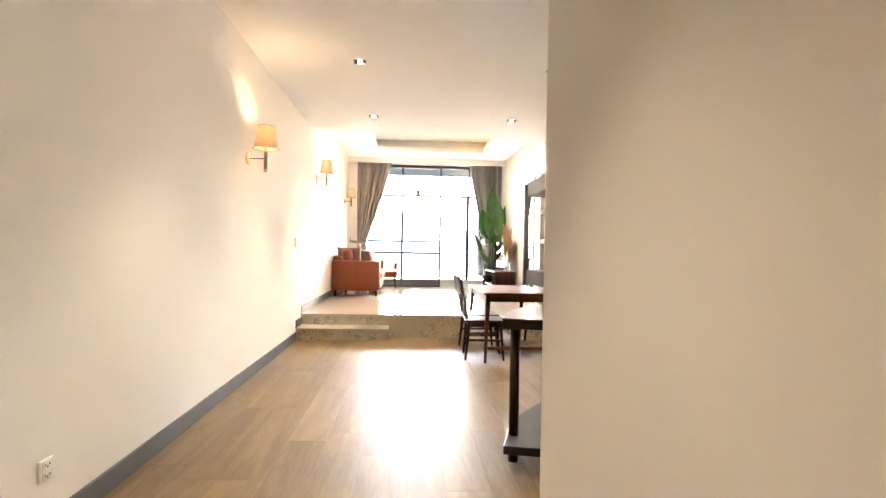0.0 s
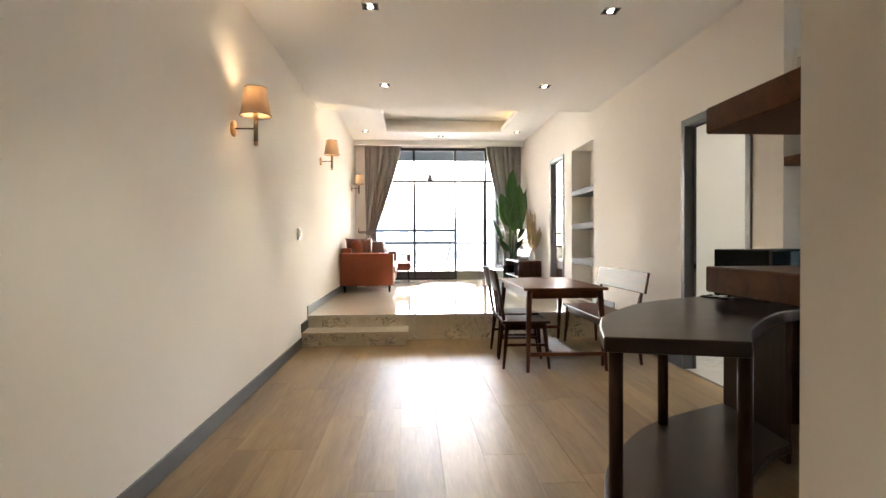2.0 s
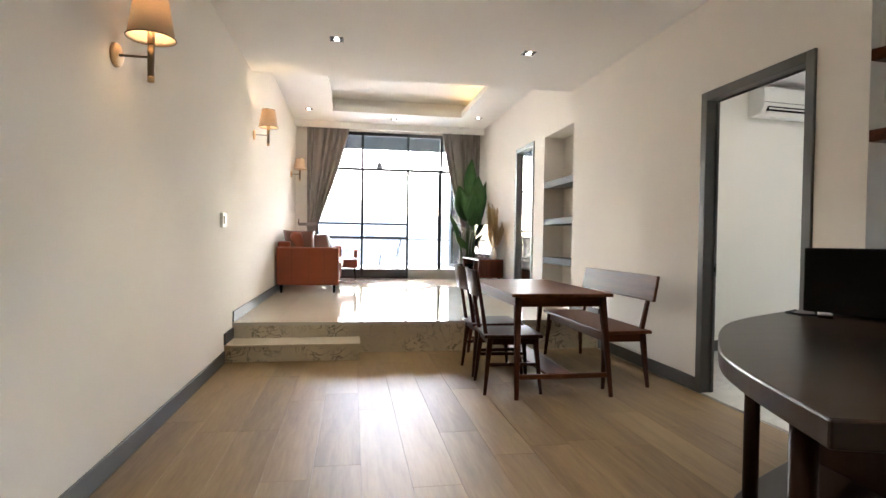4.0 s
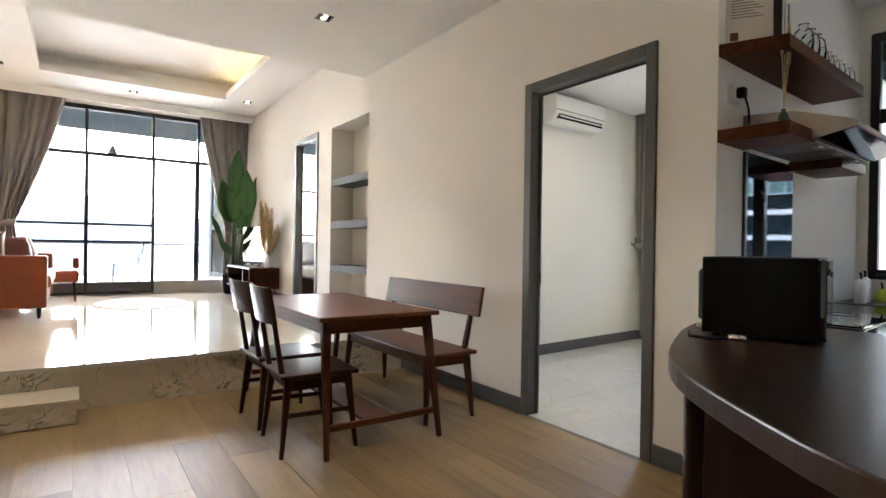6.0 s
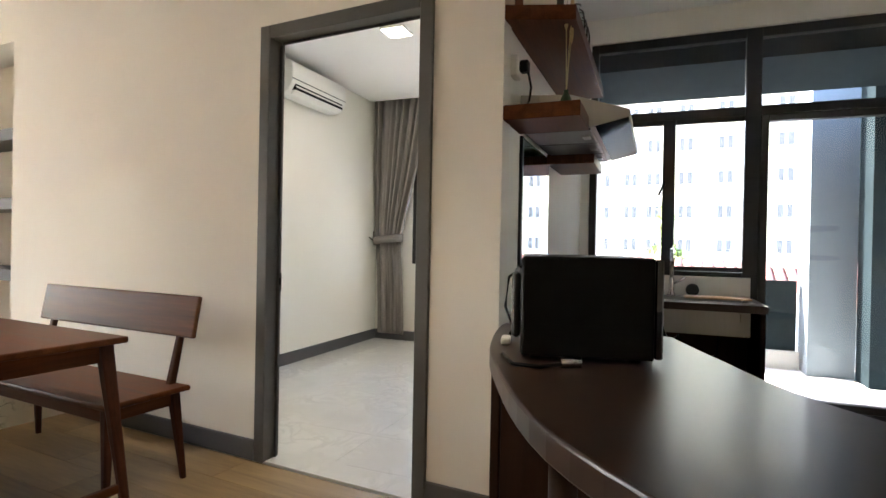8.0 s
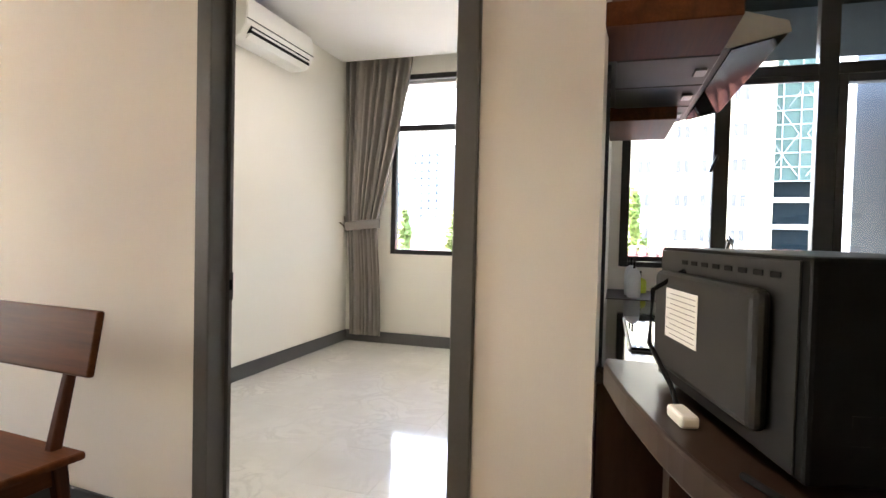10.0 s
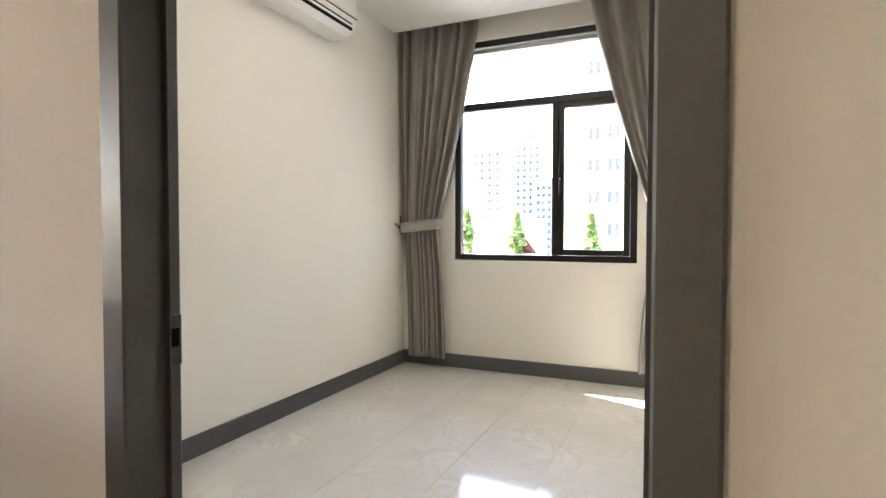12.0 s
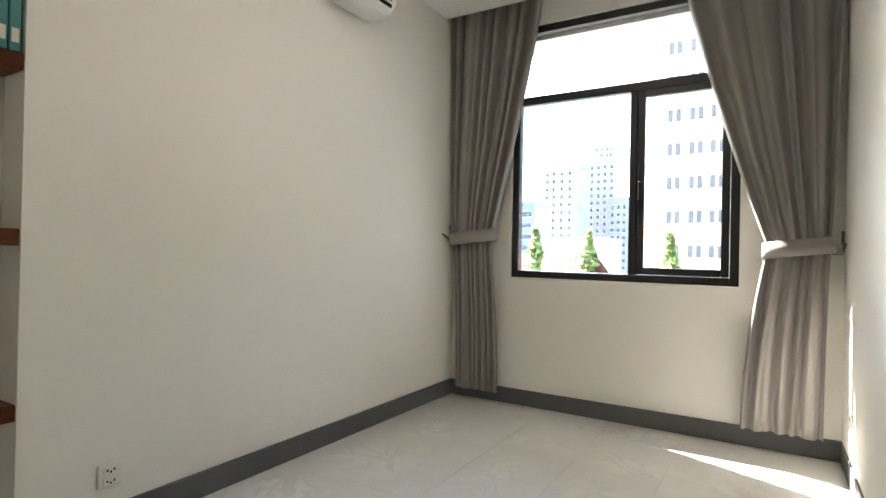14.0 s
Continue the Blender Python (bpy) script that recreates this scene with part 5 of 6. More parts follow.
sink_top()
tap = thing("kitchen_tap", "chrome swan-neck kitchen tap", "tap", pose(5.0, 4.90, KT + 0.006))
part("base", lathe_bm([(0.03, 0), (0.03, 0.015), (0.02, 0.03), (0.019, 0.12), (0.014, 0.13)], 18), CHROME, tap)
part("spout", tube_bm([(0, 0, 0.12), (0, 0, 0.27), (-0.02, 0, 0.32), (-0.07, 0, 0.345), (-0.12, 0, 0.32), (-0.14, 0, 0.27), (-0.14, 0, 0.22)], 0.013, 12), CHROME, tap)
part("lever", tube_bm([(0, -0.015, 0.09), (0, -0.05, 0.11), (-0.01, -0.09, 0.14)], 0.008), CHROME, tap)
board = solid("chopping_board", box_bm(4.77, 4.93, 4.42, 4.82, KT + 0.012, KT + 0.026, 0.004), PALEWOOD, "pale wooden chopping board lying across the sink", "chopping board")
solid("dish", lathe_bm([(0.018, 0), (0.028, 0.003), (0.043, 0.012), (0.045, 0.014), (0.028, 0.006), (0.0, 0.005)], 20), mat("dark_dish_glaze", (0.05, 0.055, 0.05), 0.3), "dark round dish leaning by the tap", "dish", pose(5.045, 4.76, KT + 0.052, 0, -82, 0))
HERE[0] = KITCHEN
cook = thing("cooktop", "black glass cooktop set in the worktop", "cooktop")
part("glass_plate", box_bm(2.96, 3.62, 5.08, 5.5, KT + 0.005, KT + 0.014, 0.003), BLACKGLASS, cook)
part("steel_edge", box_bm(2.952, 3.628, 5.073, 5.507, KT + 0.0045, KT + 0.0065), STEEL, cook)
for x in (3.15, 3.48):
    part("ring", ring_bm(0.085, KT + 0.0145, 0.0018, (x, 5.30, 0)), GREY, cook)
HERE[0] = KITCHEN @ pose(-0.17, 0, 0)
# bottles by the window
for k, (x, y, c, h, cat) in enumerate(((4.62, 5.43, (0.75, 0.75, 0.76), 0.16, "soap bottle"), (4.76, 5.44, (0.72, 0.73, 0.74), 0.17, "soap bottle"), (4.92, 5.38, (0.55, 0.62, 0.06), 0.09, "sponge holder"))):
    b = thing("bottle" if k < 2 else "sponge_holder", "white pump soap bottle on the worktop" if k < 2 else "lime green sponge holder on the worktop", cat, pose(x, y, KT + 0.006))
    cm = mat("bottle_plastic", c, 0.3)
    part("body", lathe_bm([(0.033, 0), (0.036, 0.01), (0.036, h * 0.75), (0.028, h * 0.92), (0.012, h)], 16), cm, b)
    part("pump", tube_bm([(0, 0, h), (0, 0, h + 0.035), (-0.03, 0, h + 0.038)], 0.006), BLACK_PLASTIC, b)

HERE[0] = KITCHEN
# glass splashback
sp = thing("splashback", "dark mirror-gloss glass splashback behind the cooktop", "splashback")
part("glass_panel", box_bm(3.02, 3.96, KY1 - 0.010, KY1 - 0.002, KT + 0.006, 1.62, 0.001), BLACKGLASS, sp)
part("edge_profile", box_bm(2.99, 3.018, KY1 - 0.016, KY1 - 0.001, KT + 0.006, 1.62, 0.001), BLACK, sp)


def wall_shelf(label, x0, x1, y0, y1, z0, z1, cut=0.0):
    if cut:
        return solid("wall_shelf", slab_bm([(x0, y1), (x0 + cut, y0), (x1, y0), (x1, y1)], z0, z1, 0.003), DARKWOOD_X, label, "shelf")
    return solid("wall_shelf", box_bm(x0, x1, y0, y1, z0, z1, 0.003), DARKWOOD_X, label, "shelf")


wall_shelf("thick dark wooden wall shelf holding glasses and books", 2.70, 3.98, 5.325, KY1, 2.03, 2.09, 0.09)
wall_shelf("short dark wooden wall shelf beside the cooker hood", 2.70, 2.98, 5.29, KY1, 1.625, 1.685)
wall_shelf("dark wooden wall shelf beyond the cooker hood", 3.60, 4.06, 5.33, KY1, 1.58, 1.635)
HERE[0] = Matrix()
wall_shelf("thick dark wooden shelf on the corner wall above the bar", NX + 0.006, 2.3, NY, 3.34, 1.372, 1.427)
wall_shelf("thick dark wooden shelf on the corner wall", NX + 0.006, 2.3, NY, 3.34, 1.036, 1.09)


HERE[0] = KITCHEN


def slab_side(x, prof):
    """A thin side plate cut to a profile of (y, z)."""
    bm = bmesh.new()
    a, b = [[bm.verts.new((u, y, z)) for y, z in prof] for u in (x, x + 0.0015)]
    bm.faces.new(a)
    bm.faces.new(b[::-1])
    for i in range(len(prof)):
        bm.faces.new((a[i], a[(i + 1) % len(prof)], b[(i + 1) % len(prof)], b[i]))
    bmesh.ops.recalc_face_normals(bm, faces=bm.faces[:])
    return bm


def cooker_hood():
    ob = thing("cooker_hood", "black and steel slanted cooker hood with three filters", "cooker hood")
    x0, x1 = 2.985, 3.925
    prof = [(KY1 - 0.003, 1.642), (KY1 - 0.003, 1.80), (5.37, 1.785), (5.125, 1.705), (5.118, 1.676), (5.27, 1.642)]
    bm = bmesh.new()
    l, r = [[bm.verts.new((x, y, z)) for y, z in prof] for x in (x0, x1)]
    bm.faces.new(l)
    bm.faces.new(r[::-1])
    for i in range(len(prof)):
        bm.faces.new((l[i], l[(i + 1) % len(prof)], r[(i + 1) % len(prof)], r[i]))
    bmesh.ops.recalc_face_normals(bm, faces=bm.faces[:])
    bmesh.ops.bevel(bm, geom=bm.edges[:], offset=0.004, segments=1, affect="EDGES")
    part("body", bm, HOODSTEEL, ob)
    part("front_glass", box_bm(x0 + 0.004, x1 - 0.004, -0.146, -0.006, -0.006, -0.001, 0.001), VISOR, ob, "dark glossy glass visor", pose(0, 5.27, 1.642, -13.2))
    for x in (x0 - 0.002, x1 + 0.0005):
        part("side_panel", slab_side(x, prof), STEEL, ob, "brushed steel side panel")
    for k in range(3):
        f = part("filter", box_bm(x0 + 0.02 + k * 0.305, x0 + 0.315 + k * 0.305, 5.285, KY1 - 0.03, 1.630, 1.641, 0.003), HOODSTEEL, ob, "grey mesh grease filter", pose(0, 0, 0, 0, 0, 0))
        part("catch", box_bm(x0 + 0.13 + k * 0.305, x0 + 0.20 + k * 0.305, 5.30, 5.335, 1.623, 1.6295, 0.002), STEEL, f)


cooker_hood()
HERE[0] = Matrix()


def microwave():
    """Stands with its back to the hall; local x to the right along its back, y inward."""
    ob = thing("microwave", "black microwave oven with its grey steel back to the hall", "microwave", pose(2.058, 5.29, BT, 0, 0, -72.5))
    W, D, H = 0.345, 0.53, 0.282
    z0 = 0.012
    part("shell", box_bm(0, W, 0.0, D, z0, H, 0.006, 2), BLACK_PLASTIC, ob)
    for x in (0.04, W - 0.04):
        for y in (0.05, D - 0.05):
            part("foot", lathe_bm([(0.015, 0), (0.015, z0)], 10, centre=(x, y, 0)), BLACK_PLASTIC, ob)
    # steel back on the side that faces the room door
    bk = part("back_panel", box_bm(-0.003, -0.0005, 0.02, D - 0.01, z0 + 0.005, H - 0.006, 0.001), MWBACK, ob, "dark grey steel back panel with vents")
    part("back_bulge", box_bm(-0.03, -0.0035, 0.07, 0.48, z0 + 0.035, H - 0.045, 0.014, 3), MWBACK, bk)
    lab = part("rating_label", box_bm(-0.0315, -0.0305, 0.25, 0.40, z0 + 0.105, z0 + 0.195), WHITE_PLASTIC, bk, "white rating label with rows of print")
    for k in range(9):
        part("print_line", box_bm(-0.0322, -0.0317, 0.257, 0.375 + 0.018 * (k % 2), z0 + 0.112 + k * 0.0092, z0 + 0.1132 + k * 0.0092), INK, lab)
    for k in range(8):
        part("vent", box_bm(-0.0042, -0.0032, 0.06 + k * 0.045, 0.085 + k * 0.045, H - 0.03, H - 0.022, 0.001), BLACK_PLASTIC, bk)
    for k in range(12):
        part("vent_slot", box_bm(0.05 + (k % 6) * 0.03, 0.07 + (k % 6) * 0.03, -0.0008, -0.0003, z0 + 0.04 + 0.035 * (k // 6), z0 + 0.052 + 0.035 * (k // 6)), BLACK_PLASTIC, ob)
    for k in range(18):
        r, a = 0.008 + 0.011 * (k // 6), 2 * math.pi * (k % 6) / 6 + 0.5 * (k // 6)
        part("fan_hole", lathe_bm([(0.0035, -0.0006), (0.0035, 0.0)], 8), BLACK_PLASTIC, bk, "", pose(-0.0034, 0.497 + 0.35 * r * math.cos(a), z0 + 0.16 + r * math.sin(a), 0, 90, 0))
    part("door_glass", box_bm(W + 0.0005, W + 0.022, 0.004, D - 0.11, z0 + 0.004, H - 0.004, 0.004), BLACKGLASS, ob)
    part("control_panel", box_bm(W + 0.0005, W + 0.02, D - 0.108, D - 0.004, z0 + 0.004, H - 0.004, 0.003), STEEL, ob)
    part("power_cord", tube_bm([(-0.006, 0.38, 0.24), (-0.05, 0.42, 0.2), (-0.06, 0.40, 0.1), (-0.03, 0.36, 0.03), (-0.045, 0.28, 0.012)], 0.005), BLACK_PLASTIC, ob, "coiled black power cord")
    part("power_plug", box_bm(-0.065, -0.035, 0.21, 0.28, 0.0005, 0.022, 0.006, 2), PLASTIC, ob, "ivory mains plug")
    part("front_cord", tube_bm([(-0.05, 0.04, 0.006), (-0.02, -0.08, 0.006), (0.05, -0.10, 0.006), (0.10, -0.07, 0.008)], 0.005), BLACK_PLASTIC, ob)
    part("plug", tube_bm([(0.10, -0.07, 0.011), (0.15, -0.055, 0.013)], 0.013, 10, taper=0.017), CHROME, ob)


microwave()
HERE[0] = KITCHEN

# books, dried wheat and glasses on the shelves
leaflet = thing("leaflet", "printed menu leaflet standing on the upper shelf", "leaflet", pose(2.80, 5.50, 2.0905, -4, 0, -60))
part("sheet", box_bm(-0.10, 0.10, -0.002, 0.002, 0, 0.30, 0.001), PAPER, leaflet)
part("header_bar", box_bm(-0.03, 0.03, -0.0030, -0.0022, 0.265, 0.28), INK, leaflet)
for k in range(8):
    part("print_line", box_bm(-0.075, 0.06 - 0.02 * (k % 3), -0.0030, -0.0022, 0.13 + k * 0.014, 0.1345 + k * 0.014), INK, leaflet)
part("photo", box_bm(-0.08, -0.045, -0.0030, -0.0022, 0.02, 0.06), LEATHER_DARK, leaflet)
for k, c in enumerate(((0.03, 0.03, 0.03), (0.5, 0.47, 0.42), (0.10, 0.09, 0.08))):
    b = thing("book", "upright book on the upper kitchen shelf", "book", pose(2.88 + k * 0.045, 5.39, 2.0905), "books on the kitchen shelf")
    part("cover", box_bm(0, 0.03, 0, 0.16, 0, 0.235 - 0.015 * k, 0.002), mat("book_cover", c, 0.5), b)
    part("pages", box_bm(0.004, 0.026, -0.0015, 0.15, 0.004, 0.23 - 0.015 * k), PAPER, b)
wheat = thing("wheat_vase", "slim glass bottle of dried wheat on the shelf", "vase", pose(2.86, 5.37, 1.6855))
part("bottle", lathe_bm([(0.022, 0), (0.024, 0.005), (0.022, 0.05), (0.009, 0.075), (0.010, 0.085)], 14), mat("green_bottle_glass", (0.05, 0.08, 0.05), 0.08), wheat)
for dx, dy, h in ((-0.03, 0.0, 0.34), (0.015, -0.015, 0.30), (0.035, 0.01, 0.36), (-0.01, -0.02, 0.40)):
    s = part("stem", tube_bm([(0, 0, 0.05), (dx * 0.4, dy * 0.4, h * 0.6), (dx, dy, h)], 0.002, 5), STRAW, wheat)
    part("ear", lathe_bm([(0.002, 0), (0.008, 0.02), (0.009, 0.05), (0.005, 0.085), (0.0, 0.1)], 8, centre=(dx, dy, h - 0.02)), STRAW, s)
CLEAR = glass("drinking_glass", (0.95, 0.97, 0.97), 0.02, 1.18)
for k in range(9):
    g = thing("drinking_glass", "clear upturned drinking glass on the upper shelf", "glass", pose(3.12 + k * 0.095, 5.375, 2.0905), "glasses on the shelf")
    s = 1.25 if k < 3 else 0.85
    part("bowl", lathe_bm([(0.034 * s, 0), (0.036 * s, 0.05 * s), (0.03 * s, 0.085 * s), (0.012 * s, 0.1 * s), (0.02 * s, 0.112 * s), (0.0, 0.116 * s)], 16), CLEAR, g)
plugbox = thing("wall_outlet", "white surface wall outlet with a black plug under the shelf", "socket", pose(2.83, KY1, 1.875, 0, 0, 180))
part("plate", box_bm(-0.04, 0.04, 0, 0.035, -0.045, 0.045, 0.005), PLASTIC, plugbox)
part("plug", box_bm(-0.02, 0.02, 0.036, 0.075, -0.025, 0.025, 0.006), BLACK_PLASTIC, plugbox)
part("cord", tube_bm([(0, 0.07, -0.02), (-0.02, 0.08, -0.08), (-0.08, 0.06, -0.12), (-0.16, 0.03, -0.12)], 0.005), BLACK_PLASTIC, plugbox)
HERE[0] = Matrix()
for k in range(2):
    solid("remote_control", box_bm(-0.02, 0.02, -0.07, 0.07, 0, 0.018, 0.004), PLASTIC, "pale remote control lying on the shelf", "remote control", pose(1.10 + 0.16 * k, 3.28, 1.4275, 0, 0, 60))

# kitchen glazing
HERE[0] = KITCHEN
kw = tagged(new("window_kitchen"), "black aluminium kitchen window with top lights and casements", "window", kind="structure")
kw.matrix_basis = KITCHEN
x0, x1 = KX + 0.03, KX + 0.10
for n, a in (("frame", (5.45, 5.504, 0.93, 2.70)), ("mullion", (4.337, 4.437, 0.0, 2.70)), ("frame", (4.437, 5.45, 0.93, 0.965)), ("frame", (4.437, 5.45, 2.635, 2.70)), ("transom", (4.437, 5.45, 2.084, 2.149)), ("mullion", (4.888, 4.975, 0.965, 2.084))):
    part(n, box_bm(x0, x1, *a, 0.004), BLACK, kw)
for a, b in ((4.975, 5.45), (4.437, 4.888)):
    s = part("sash", box_bm(x0 - 0.012, x0 + 0.02, a, b, 0.967, 1.0, 0.003), BLACK, kw)
    part("sash_bar", box_bm(x0 - 0.012, x0 + 0.02, a, b, 2.045, 2.082, 0.003), BLACK, s)
    p = part("pane", box_bm(x0 + 0.022, x0 + 0.027, a, b, 0.965, 2.084), PANE, kw)
    p.visible_shadow = False
p = part("pane", box_bm(x0 + 0.022, x0 + 0.027, 4.437, 5.45, 2.149, 2.635), PANE, kw)
p.visible_shadow = False
part("handle", tube_bm([(x0 - 0.012, 4.96, 1.60), (x0 - 0.05, 4.96, 1.62), (x0 - 0.055, 5.0, 1.52)], 0.009), BLACK, kw)
kd = tagged(new("balcony_door_kitchen"), "black framed glass door to the kitchen balcony", "door", kind="structure")
kd.matrix_basis = KITCHEN
for n, a in (("frame", (3.20, 3.26, 0.0, 2.70)), ("head", (3.26, 4.337, 2.635, 2.70)), ("transom", (3.26, 4.337, 2.084, 2.149)), ("sill", (3.26, 4.337, 0.0, 0.05)), ("stile", (4.288, 4.336, 0.052, 2.082)), ("stile", (3.262, 3.31, 0.052, 2.082)), ("rail", (3.31, 4.288, 0.052, 0.10)), ("rail", (3.31, 4.288, 2.035, 2.082))):
    part(n, box_bm(x0, x1, *a, 0.004), BLACK, kd)
for a in ((3.31, 4.288, 0.10, 2.035), (3.26, 4.337, 2.149, 2.635)):
    p = part("pane", box_bm(x0 + 0.022, x0 + 0.027, *a), PANE, kd)
    p.visible_shadow = False

# kitchen balcony
structure("balcony_kitchen", box_bm(KX + 0.15, 7.2, 1.5, KY1 - 0.001, -0.25, -0.02), BALCONY, "pale tiled kitchen balcony floor", "balcony")
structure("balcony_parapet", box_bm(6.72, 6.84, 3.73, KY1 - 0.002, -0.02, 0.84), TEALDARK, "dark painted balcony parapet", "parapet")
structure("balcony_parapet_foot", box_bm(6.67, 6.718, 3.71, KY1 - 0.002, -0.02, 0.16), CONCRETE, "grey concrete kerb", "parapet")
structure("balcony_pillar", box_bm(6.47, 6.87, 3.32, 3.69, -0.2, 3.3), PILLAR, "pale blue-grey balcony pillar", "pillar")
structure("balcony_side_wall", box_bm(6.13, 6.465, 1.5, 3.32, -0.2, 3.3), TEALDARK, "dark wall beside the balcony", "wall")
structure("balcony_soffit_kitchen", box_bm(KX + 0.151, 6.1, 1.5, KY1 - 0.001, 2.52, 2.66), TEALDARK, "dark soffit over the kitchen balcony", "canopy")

HERE[0] = Matrix()

# ---- outdoors ----
structure("ground", box_bm(-400, 600, -400, 600, -9.2, -9.0), GROUND, "hazy distant ground", "ground")


def facade(name, label, m, width, height, depth, storey, cols, wall, win=WINDOW_FAR, size=(0.7, 1.5), pair=0.0):
    """A block of flats: local x along the front, the front at y = 0."""
    ob = thing(name, label, "building", m)
    part("wall", box_bm(0, width, 0, depth, 0, height), wall, ob)
    part("roof", box_bm(-0.3, width + 0.3, -0.3, depth + 0.3, height, height + 0.8), wall, ob)
    me = mesh_of("window", box_bm(-size[0] / 2, size[0] / 2, -0.12, 0.06, 0, size[1]), win)
    fr = mesh_of("window_trim", box_bm(-size[0] / 2 - 0.12, size[0] / 2 + 0.12, -0.06, 0.02, -0.15, size[1] + 0.1), WHITE_FACADE)
    n = int(height / storey)
    for k in range(n):
        for c in cols:
            for o in ((-pair, pair) if pair else (0,)):
                w = new("window", me)
                w.parent, w.location = ob, (c + o, 0, k * storey + 0.9)
                if storey < 3.5 and width < 40:
                    t = new("window_trim", fr)
                    t.parent = w
    return ob


# east side, seen from the kitchen and the room
facade("apartment_block", "tall cream rendered apartment block with paired windows", pose(54, 19.9, -9, 0, 0, -90), 23.2, 45, 12, 3.05, [2.15, 4.0, 5.7, 8.2, 10.2, 12.9, 16.1, 18.2, 20.6], CREAM_FACADE, size=(0.42, 1.1), pair=0.34)
net = thing("construction_block", "tower under construction wrapped in green netting", "building", pose(62, -3.6, -9, 0, 0, -90))
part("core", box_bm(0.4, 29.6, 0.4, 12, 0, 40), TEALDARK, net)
for k in range(6):
    part("floor_slab", box_bm(0, 30, 0, 12, k * 2.6 + 1.0, k * 2.6 + 1.5), CONCRETE, net)
part("netting", box_bm(-0.2, 30.2, -0.3, 0.1, 16, 46), NET, net, "green safety netting")
for k in range(20):
    part("scaffold_tube", box_bm(k * 1.5, k * 1.5 + 0.07, -0.5, -0.32, 16, 46), WHITE_FACADE, net)
for k in range(22):
    part("scaffold_ledger", box_bm(0, 30, -0.5, -0.32, 16 + k * 1.35, 16.07 + k * 1.35), WHITE_FACADE, net)
for k in range(27):
    for s in (-1, 1):
        a = (k % 9) * 3.3
        part("brace", tube_bm([(a + 1.6 - s * 1.3, -0.45, 16.5 + (k // 9) * 9), (a + 1.6 + s * 1.3, -0.45, 20.5 + (k // 9) * 9), (a + 1.6 - s * 1.3, -0.45, 24.5 + (k // 9) * 9)], 0.05, 5), WHITE_FACADE, net)

# skyline
for i, (x, y, w, h, d, mt, st, cs, label) in enumerate((
        (210, 105, 15, 46, 14, TOWER, 3.2, (2, 5, 8.5, 12), "pale high-rise tower far across the city"),
        (240, 103, 17, 52, 16, TOWER, 3.2, (2, 5, 8, 11, 14, 17), "white residential tower in the distance"),
        (300, 117, 12, 72, 12, TOWER, 3.4, (2, 5, 8, 10), "slender tower in the distance"),
        (230, 84, 9, 34, 14, TOWER, 3.2, (2, 4.5, 7), "pale office tower in the distance"),
        (150, 85, 6, 25, 12, BLUE_FACADE, 3.4, (1.5, 3, 4.5), "dark blue glass office block"),
        (120, 57, 10, 13, 12, TOWER, 3.2, (2, 5, 8), "low white block among trees"))):
    facade("tower", label, pose(x, y, -9, 0, 0, -90), w, h, d, st, cs, mt, WINDOW_DARK, size=(1.4, 1.7))


def tiled_roof(name, m, width, run, rise, label):
    ob = thing(name, label, "house", m)
    part("wall", box_bm(0, width, 0.6, run * 2, -6.5, 0), WHITE_FACADE, ob)
    roof = part("roof", box_bm(-0.3, width + 0.3, 0, 0.1, -0.1, 0.0), ROOFTILE, ob)
    me = mesh_of("roof_tile", tile_row_bm(), ROOFTILE)
    nx, ny = int(width / 0.25), 6
    sl = math.atan2(rise, run)
    for i in range(nx):
        for k in range(ny):
            t = new("roof_tile", me)
            t.parent = roof
            t.matrix_basis = pose(0.2 + i * 0.25, k * run / ny, k * rise / ny, math.degrees(sl) + 3, 0, 0)
    bm = bmesh.new()
    v = [bm.verts.new(q) for q in ((-0.3, 0, -0.05), (width + 0.3, 0, -0.05), (width + 0.3, run, rise - 0.05), (-0.3, run, rise - 0.05), (-0.3, run * 2, -0.05), (width + 0.3, run * 2, -0.05))]
    bm.faces.new((v[0], v[1], v[2], v[3]))
    bm.faces.new((v[3], v[2], v[5], v[4]))
    part("roof_deck", bm, ROOFTILE, ob)


def tile_row_bm():
    bm = bmesh.new()
    a, b = [], []
    for k in range(7):
        t = math.pi * k / 6
        a.append(bm.verts.new((-0.11 * math.cos(t), 0, 0.08 * math.sin(t))))
        b.append(bm.verts.new((-0.095 * math.cos(t), 0.62, 0.065 * math.sin(t))))
    for i in range(6):
        bm.faces.new((a[i], a[i + 1], b[i + 1], b[i]))
    bm.faces.new(a[::-1])
    return bm


tiled_roof("house", pose(14.0, 7.3, 0.04, 0, 0, -90), 17.3, 2.4, 0.75, "low house with a red clay tiled roof")
tiled_roof("house", pose(40, 34, -0.5, 0, 0, -90), 13, 3.2, 1.5, "house with a red tiled roof beyond the trees")
facade("house", "white house beyond the trees", pose(70, 37.5, -9, 0, 0, -90), 7, 11.6, 8, 3.2, (1.2, 3.5, 5.8), WHITE_FACADE, size=(1.0, 1.3))


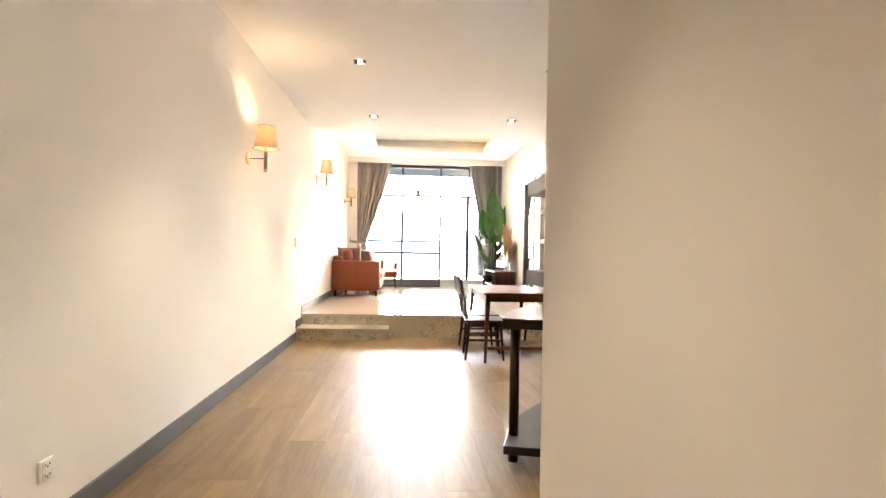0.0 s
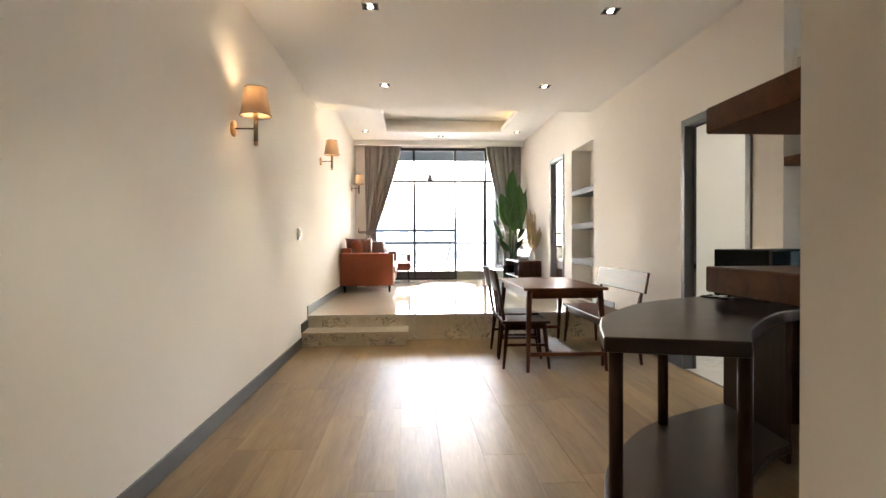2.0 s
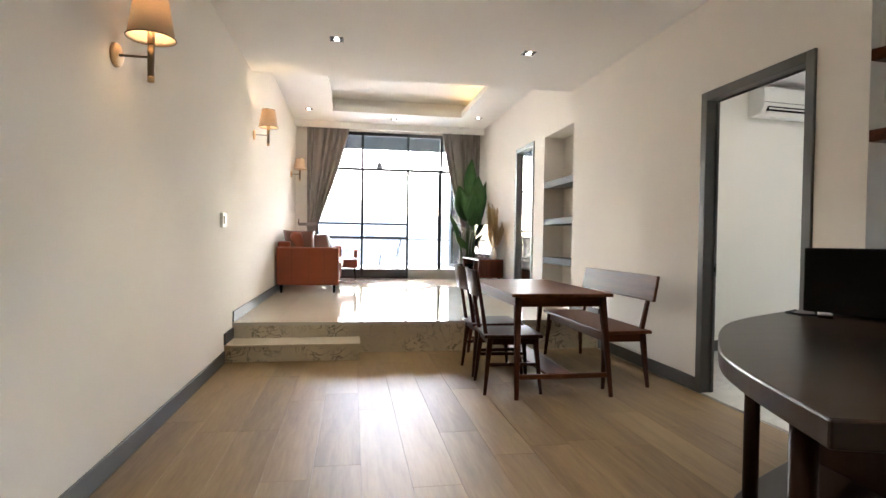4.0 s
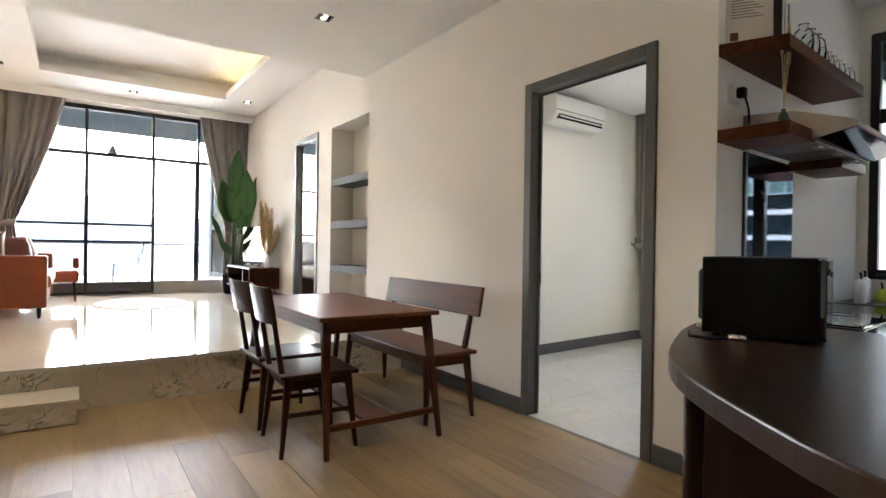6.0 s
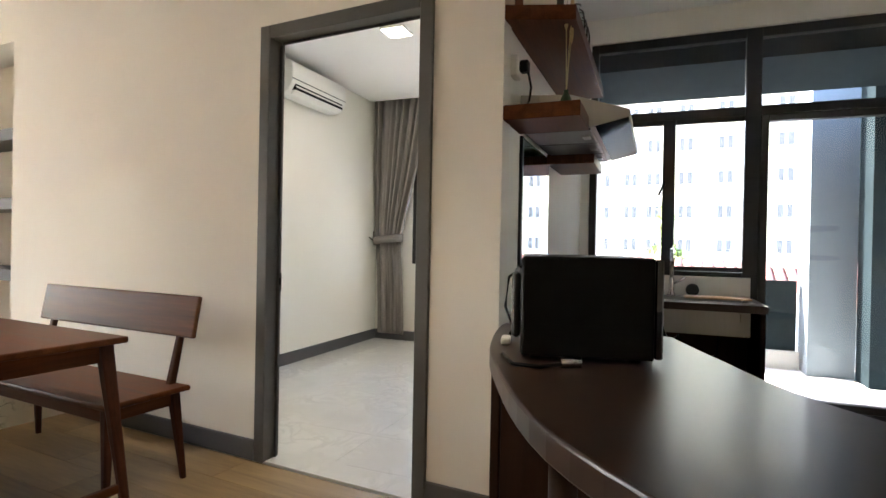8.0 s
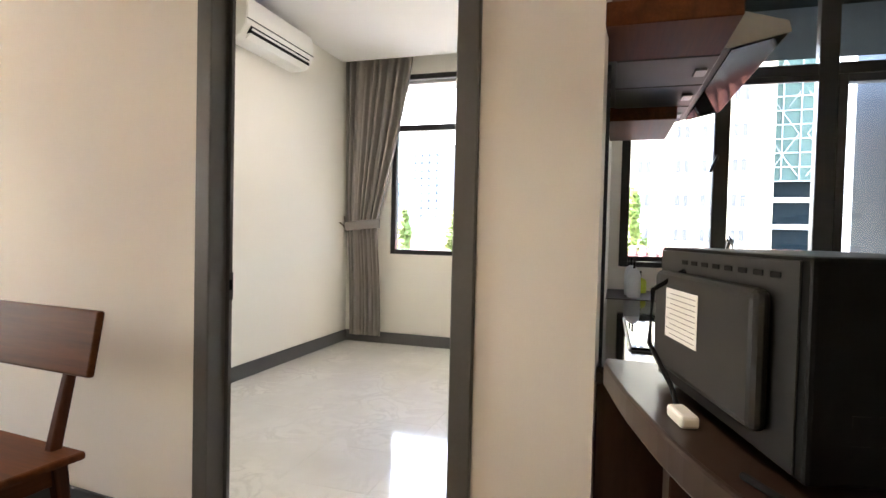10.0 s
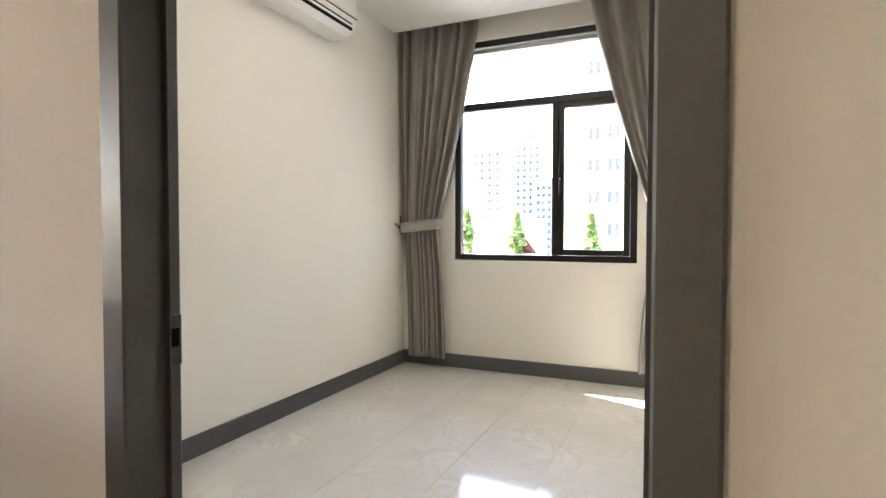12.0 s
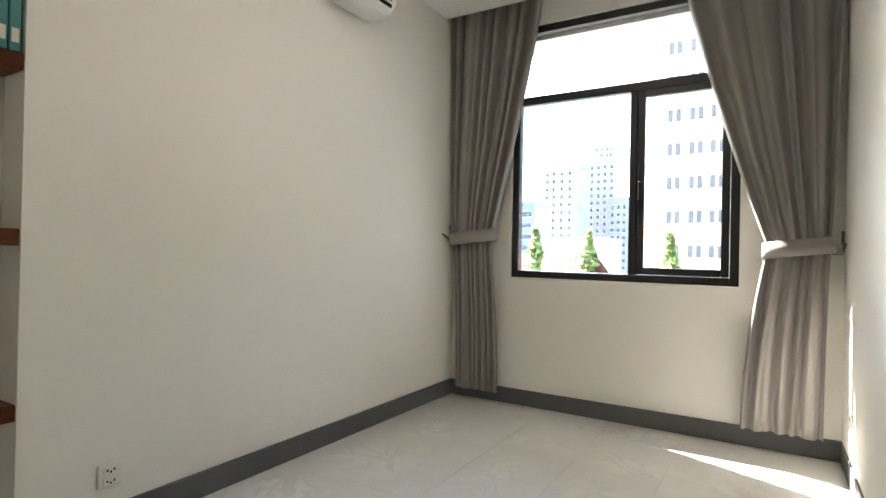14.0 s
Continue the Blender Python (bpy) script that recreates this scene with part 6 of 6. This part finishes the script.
def tree(m, height, label, seed):
    """A slim tree: tapered trunk, limbs and a ragged crown of many small leaves."""
    rnd = random.Random(seed)
    ob = thing("tree", label, "tree", m)
    part("trunk", tube_bm([(0, 0, 0), (0.05, 0, height * 0.4), (0, 0.04, height * 0.92)], 0.16, 8, taper=0.03), BARK, ob)
    bm = bmesh.new()
    for k in range(1500):
        t = rnd.random() ** 0.8
        r = (0.14 * height) * (1.02 - t) * rnd.random() ** 0.5 * (0.75 + 0.35 * math.sin(t * 23 + seed)) + 0.08
        a = rnd.uniform(0, 6.283)
        c = Vector((r * math.cos(a), r * math.sin(a), height * (0.42 + 0.6 * t) + rnd.uniform(-0.2, 0.2)))
        u = Vector((rnd.uniform(-1, 1), rnd.uniform(-1, 1), rnd.uniform(-1, 0.4))).normalized() * rnd.uniform(0.12, 0.26)
        v = u.orthogonal() * 0.45
        bm.faces.new([bm.verts.new(c - u), bm.verts.new(c + v), bm.verts.new(c + u), bm.verts.new(c - v)])
    part("crown", bm, FOLIAGE, ob)
    for k in range(7):
        a, z = k * 2.4, height * (0.45 + 0.06 * k)
        part("limb", tube_bm([(0, 0, z), (0.09 * height * math.cos(a) * 0.5, 0.09 * height * math.sin(a) * 0.5, z + 0.5), (0.1 * height * math.cos(a), 0.1 * height * math.sin(a), z + 0.7)], 0.05, 5, taper=0.015), BARK, ob)


tree(pose(30, 19.5, -9), 11.2, "slim leafy green tree beyond the window", 1)
tree(pose(31, 16.8, -9), 11.1, "slim pointed tree beside the roofs", 2)
tree(pose(30, 12.4, -9), 10.9, "slim young tree in front of the cream block", 3)
tree(pose(26, 6.6, -9), 11.9, "slim green tree behind the tiled roof", 5)
# north side, seen past the balcony
tree(pose(14, 48, -9), 10.5, "green tree beyond the balcony", 8)
tree(pose(20, 50, -9), 10.8, "green tree beyond the bedroom window", 9)
facade("building", "pale low building far beyond the balcony", pose(-12, 90, -9), 30, 13, 10, 3.2, (3, 7, 11, 15, 19, 23, 27), WHITE_FACADE, WINDOW_PALE, size=(1.4, 1.4))
facade("building", "pale cream building far beyond the balcony", pose(-6, 110, -9), 14, 17, 10, 3.2, (2, 5, 8, 11), CREAM_FACADE, WINDOW_PALE, size=(1.2, 1.2))
oc = thing("balcony_chair", "white metal balcony chair with a dark back", "chair", pose(0.95, YW + 1.15, PF + 0.02, 0, 0, 0))
part("seat", box_bm(-0.2, 0.2, -0.2, 0.2, 0.42, 0.44, 0.006), GREYMETAL, oc)
for sx in (-1, 1):
    for sy in (-1, 1):
        part("leg", tube_bm([(sx * 0.21, sy * 0.2, 0), (sx * 0.18, sy * 0.18, 0.42)], 0.012), GREYMETAL, oc)
for sy in (-1, 1):
    part("back_post", tube_bm([(0.18, sy * 0.16, 0.43), (0.27, sy * 0.15, 0.8)], 0.011), GREYMETAL, oc)
part("back_panel", box_bm(0.24, 0.26, -0.16, 0.16, 0.62, 0.82, 0.006), BLACK_PLASTIC, oc)
ot = thing("balcony_table", "small grey balcony table", "table", pose(0.1, YW + 1.15, PF + 0.02))
part("tabletop", box_bm(-0.3, 0.3, -0.3, 0.3, 0.52, 0.545, 0.006), GREYMETAL, ot)
for sx in (-1, 1):
    for sy in (-1, 1):
        part("leg", tube_bm([(sx * 0.26, sy * 0.26, 0), (sx * 0.26, sy * 0.26, 0.52)], 0.012), GREYMETAL, ot)
pend = thing("pendant_lamp", "grey pear-shaped lamp hanging over the balcony", "pendant lamp", pose(0.72, YW + 1.0, 2.66))
part("shade", lathe_bm([(0.02, -0.10), (0.06, -0.08), (0.075, -0.03), (0.05, 0.05), (0.015, 0.10), (0.0, 0.11)], 18), GREYMETAL, pend)
part("cord", tube_bm([(0, 0, 0.1), (0, 0, 1.04)], 0.003), GREYMETAL, pend)

# ---- floors, piece by piece ----
under = structure("floor_hall", box_bm(XL, 5.3, -1.35, YP - 0.001, -0.12, -0.008), JOINT, "wood laminate plank floor", "floor")
cache = {}


def plank_mesh(w, L):
    key = (round(w, 3), round(L, 3))
    if key not in cache:
        b, bm = 0.0006, bmesh.new()
        lo = [bm.verts.new(p) for p in ((0, 0, -0.008), (w, 0, -0.008), (w, L, -0.008), (0, L, -0.008))]
        mid = [bm.verts.new(p) for p in ((0, 0, -b), (w, 0, -b), (w, L, -b), (0, L, -b))]
        hi = [bm.verts.new(p) for p in ((b, b, 0), (w - b, b, 0), (w - b, L - b, 0), (b, L - b, 0))]
        bm.faces.new(hi)
        for a, c in ((lo, mid), (mid, hi)):
            for i in range(4):
                bm.faces.new((a[i], a[(i + 1) % 4], c[(i + 1) % 4], c[i]))
        cache[key] = mesh_of("plank", bm, PLANK)
    return cache[key]


PW, PL = 0.225, 1.22
x = XL + 0.016
rnd = random.Random(12)
while x < 5.29:
    w = min(PW, 5.3 - x)
    ya = -1.35 if x < NX - 0.1 else KY0
    yb = (YP - 0.001 if x < XR - 0.05 else 5.75)
    y = ya - rnd.uniform(0.05, 1.1)
    while y < yb:
        a, b = max(y, ya), min(y + PL, yb)
        if b - a > 0.02:
            o = new("plank", plank_mesh(w - 0.0012, b - a - 0.0012))
            o.parent, o.location = under, (x, a, 0)
        y += PL
    x += PW


def tiles(name, label, x0, x1, y0, y1, z, s, gap, material, ox, oy):
    base = structure(name, box_bm(x0, x1, y0, y1, z - 0.03, z - 0.0025), GROUT, label, "floor")
    made = {}
    xs = sorted({x0, x1, *[x for x in (ox + s * k for k in range(-30, 30)) if x0 + 0.01 < x < x1 - 0.01]})
    ys = sorted({y0, y1, *[y for y in (oy + s * k for k in range(-40, 40)) if y0 + 0.01 < y < y1 - 0.01]})
    for a, b in zip(xs, xs[1:]):
        for c, d in zip(ys, ys[1:]):
            key = (round(b - a, 3), round(d - c, 3))
            if key not in made:
                made[key] = mesh_of("tile", box_bm(gap / 2, b - a - gap / 2, gap / 2, d - c - gap / 2, -0.0024, 0.0), material)
            t = new("tile", made[key])
            t.parent, t.location = base, (a, c, z)
    return base


tiles("floor_platform", "glossy cream tiled platform floor", XL, XR, YP - 0.012, YW, PF, 0.80, 0.002, TILE_WARM, 0.26, YP - 0.012)
in_room(tiles("floor_room", "glossy pale grey stone-look tiled floor", 2.675, RX, RY0 - 0.02, RY1 + 0.14, 0.0, 0.43, 0.0016, TILE_COOL, 4.02, 7.222))
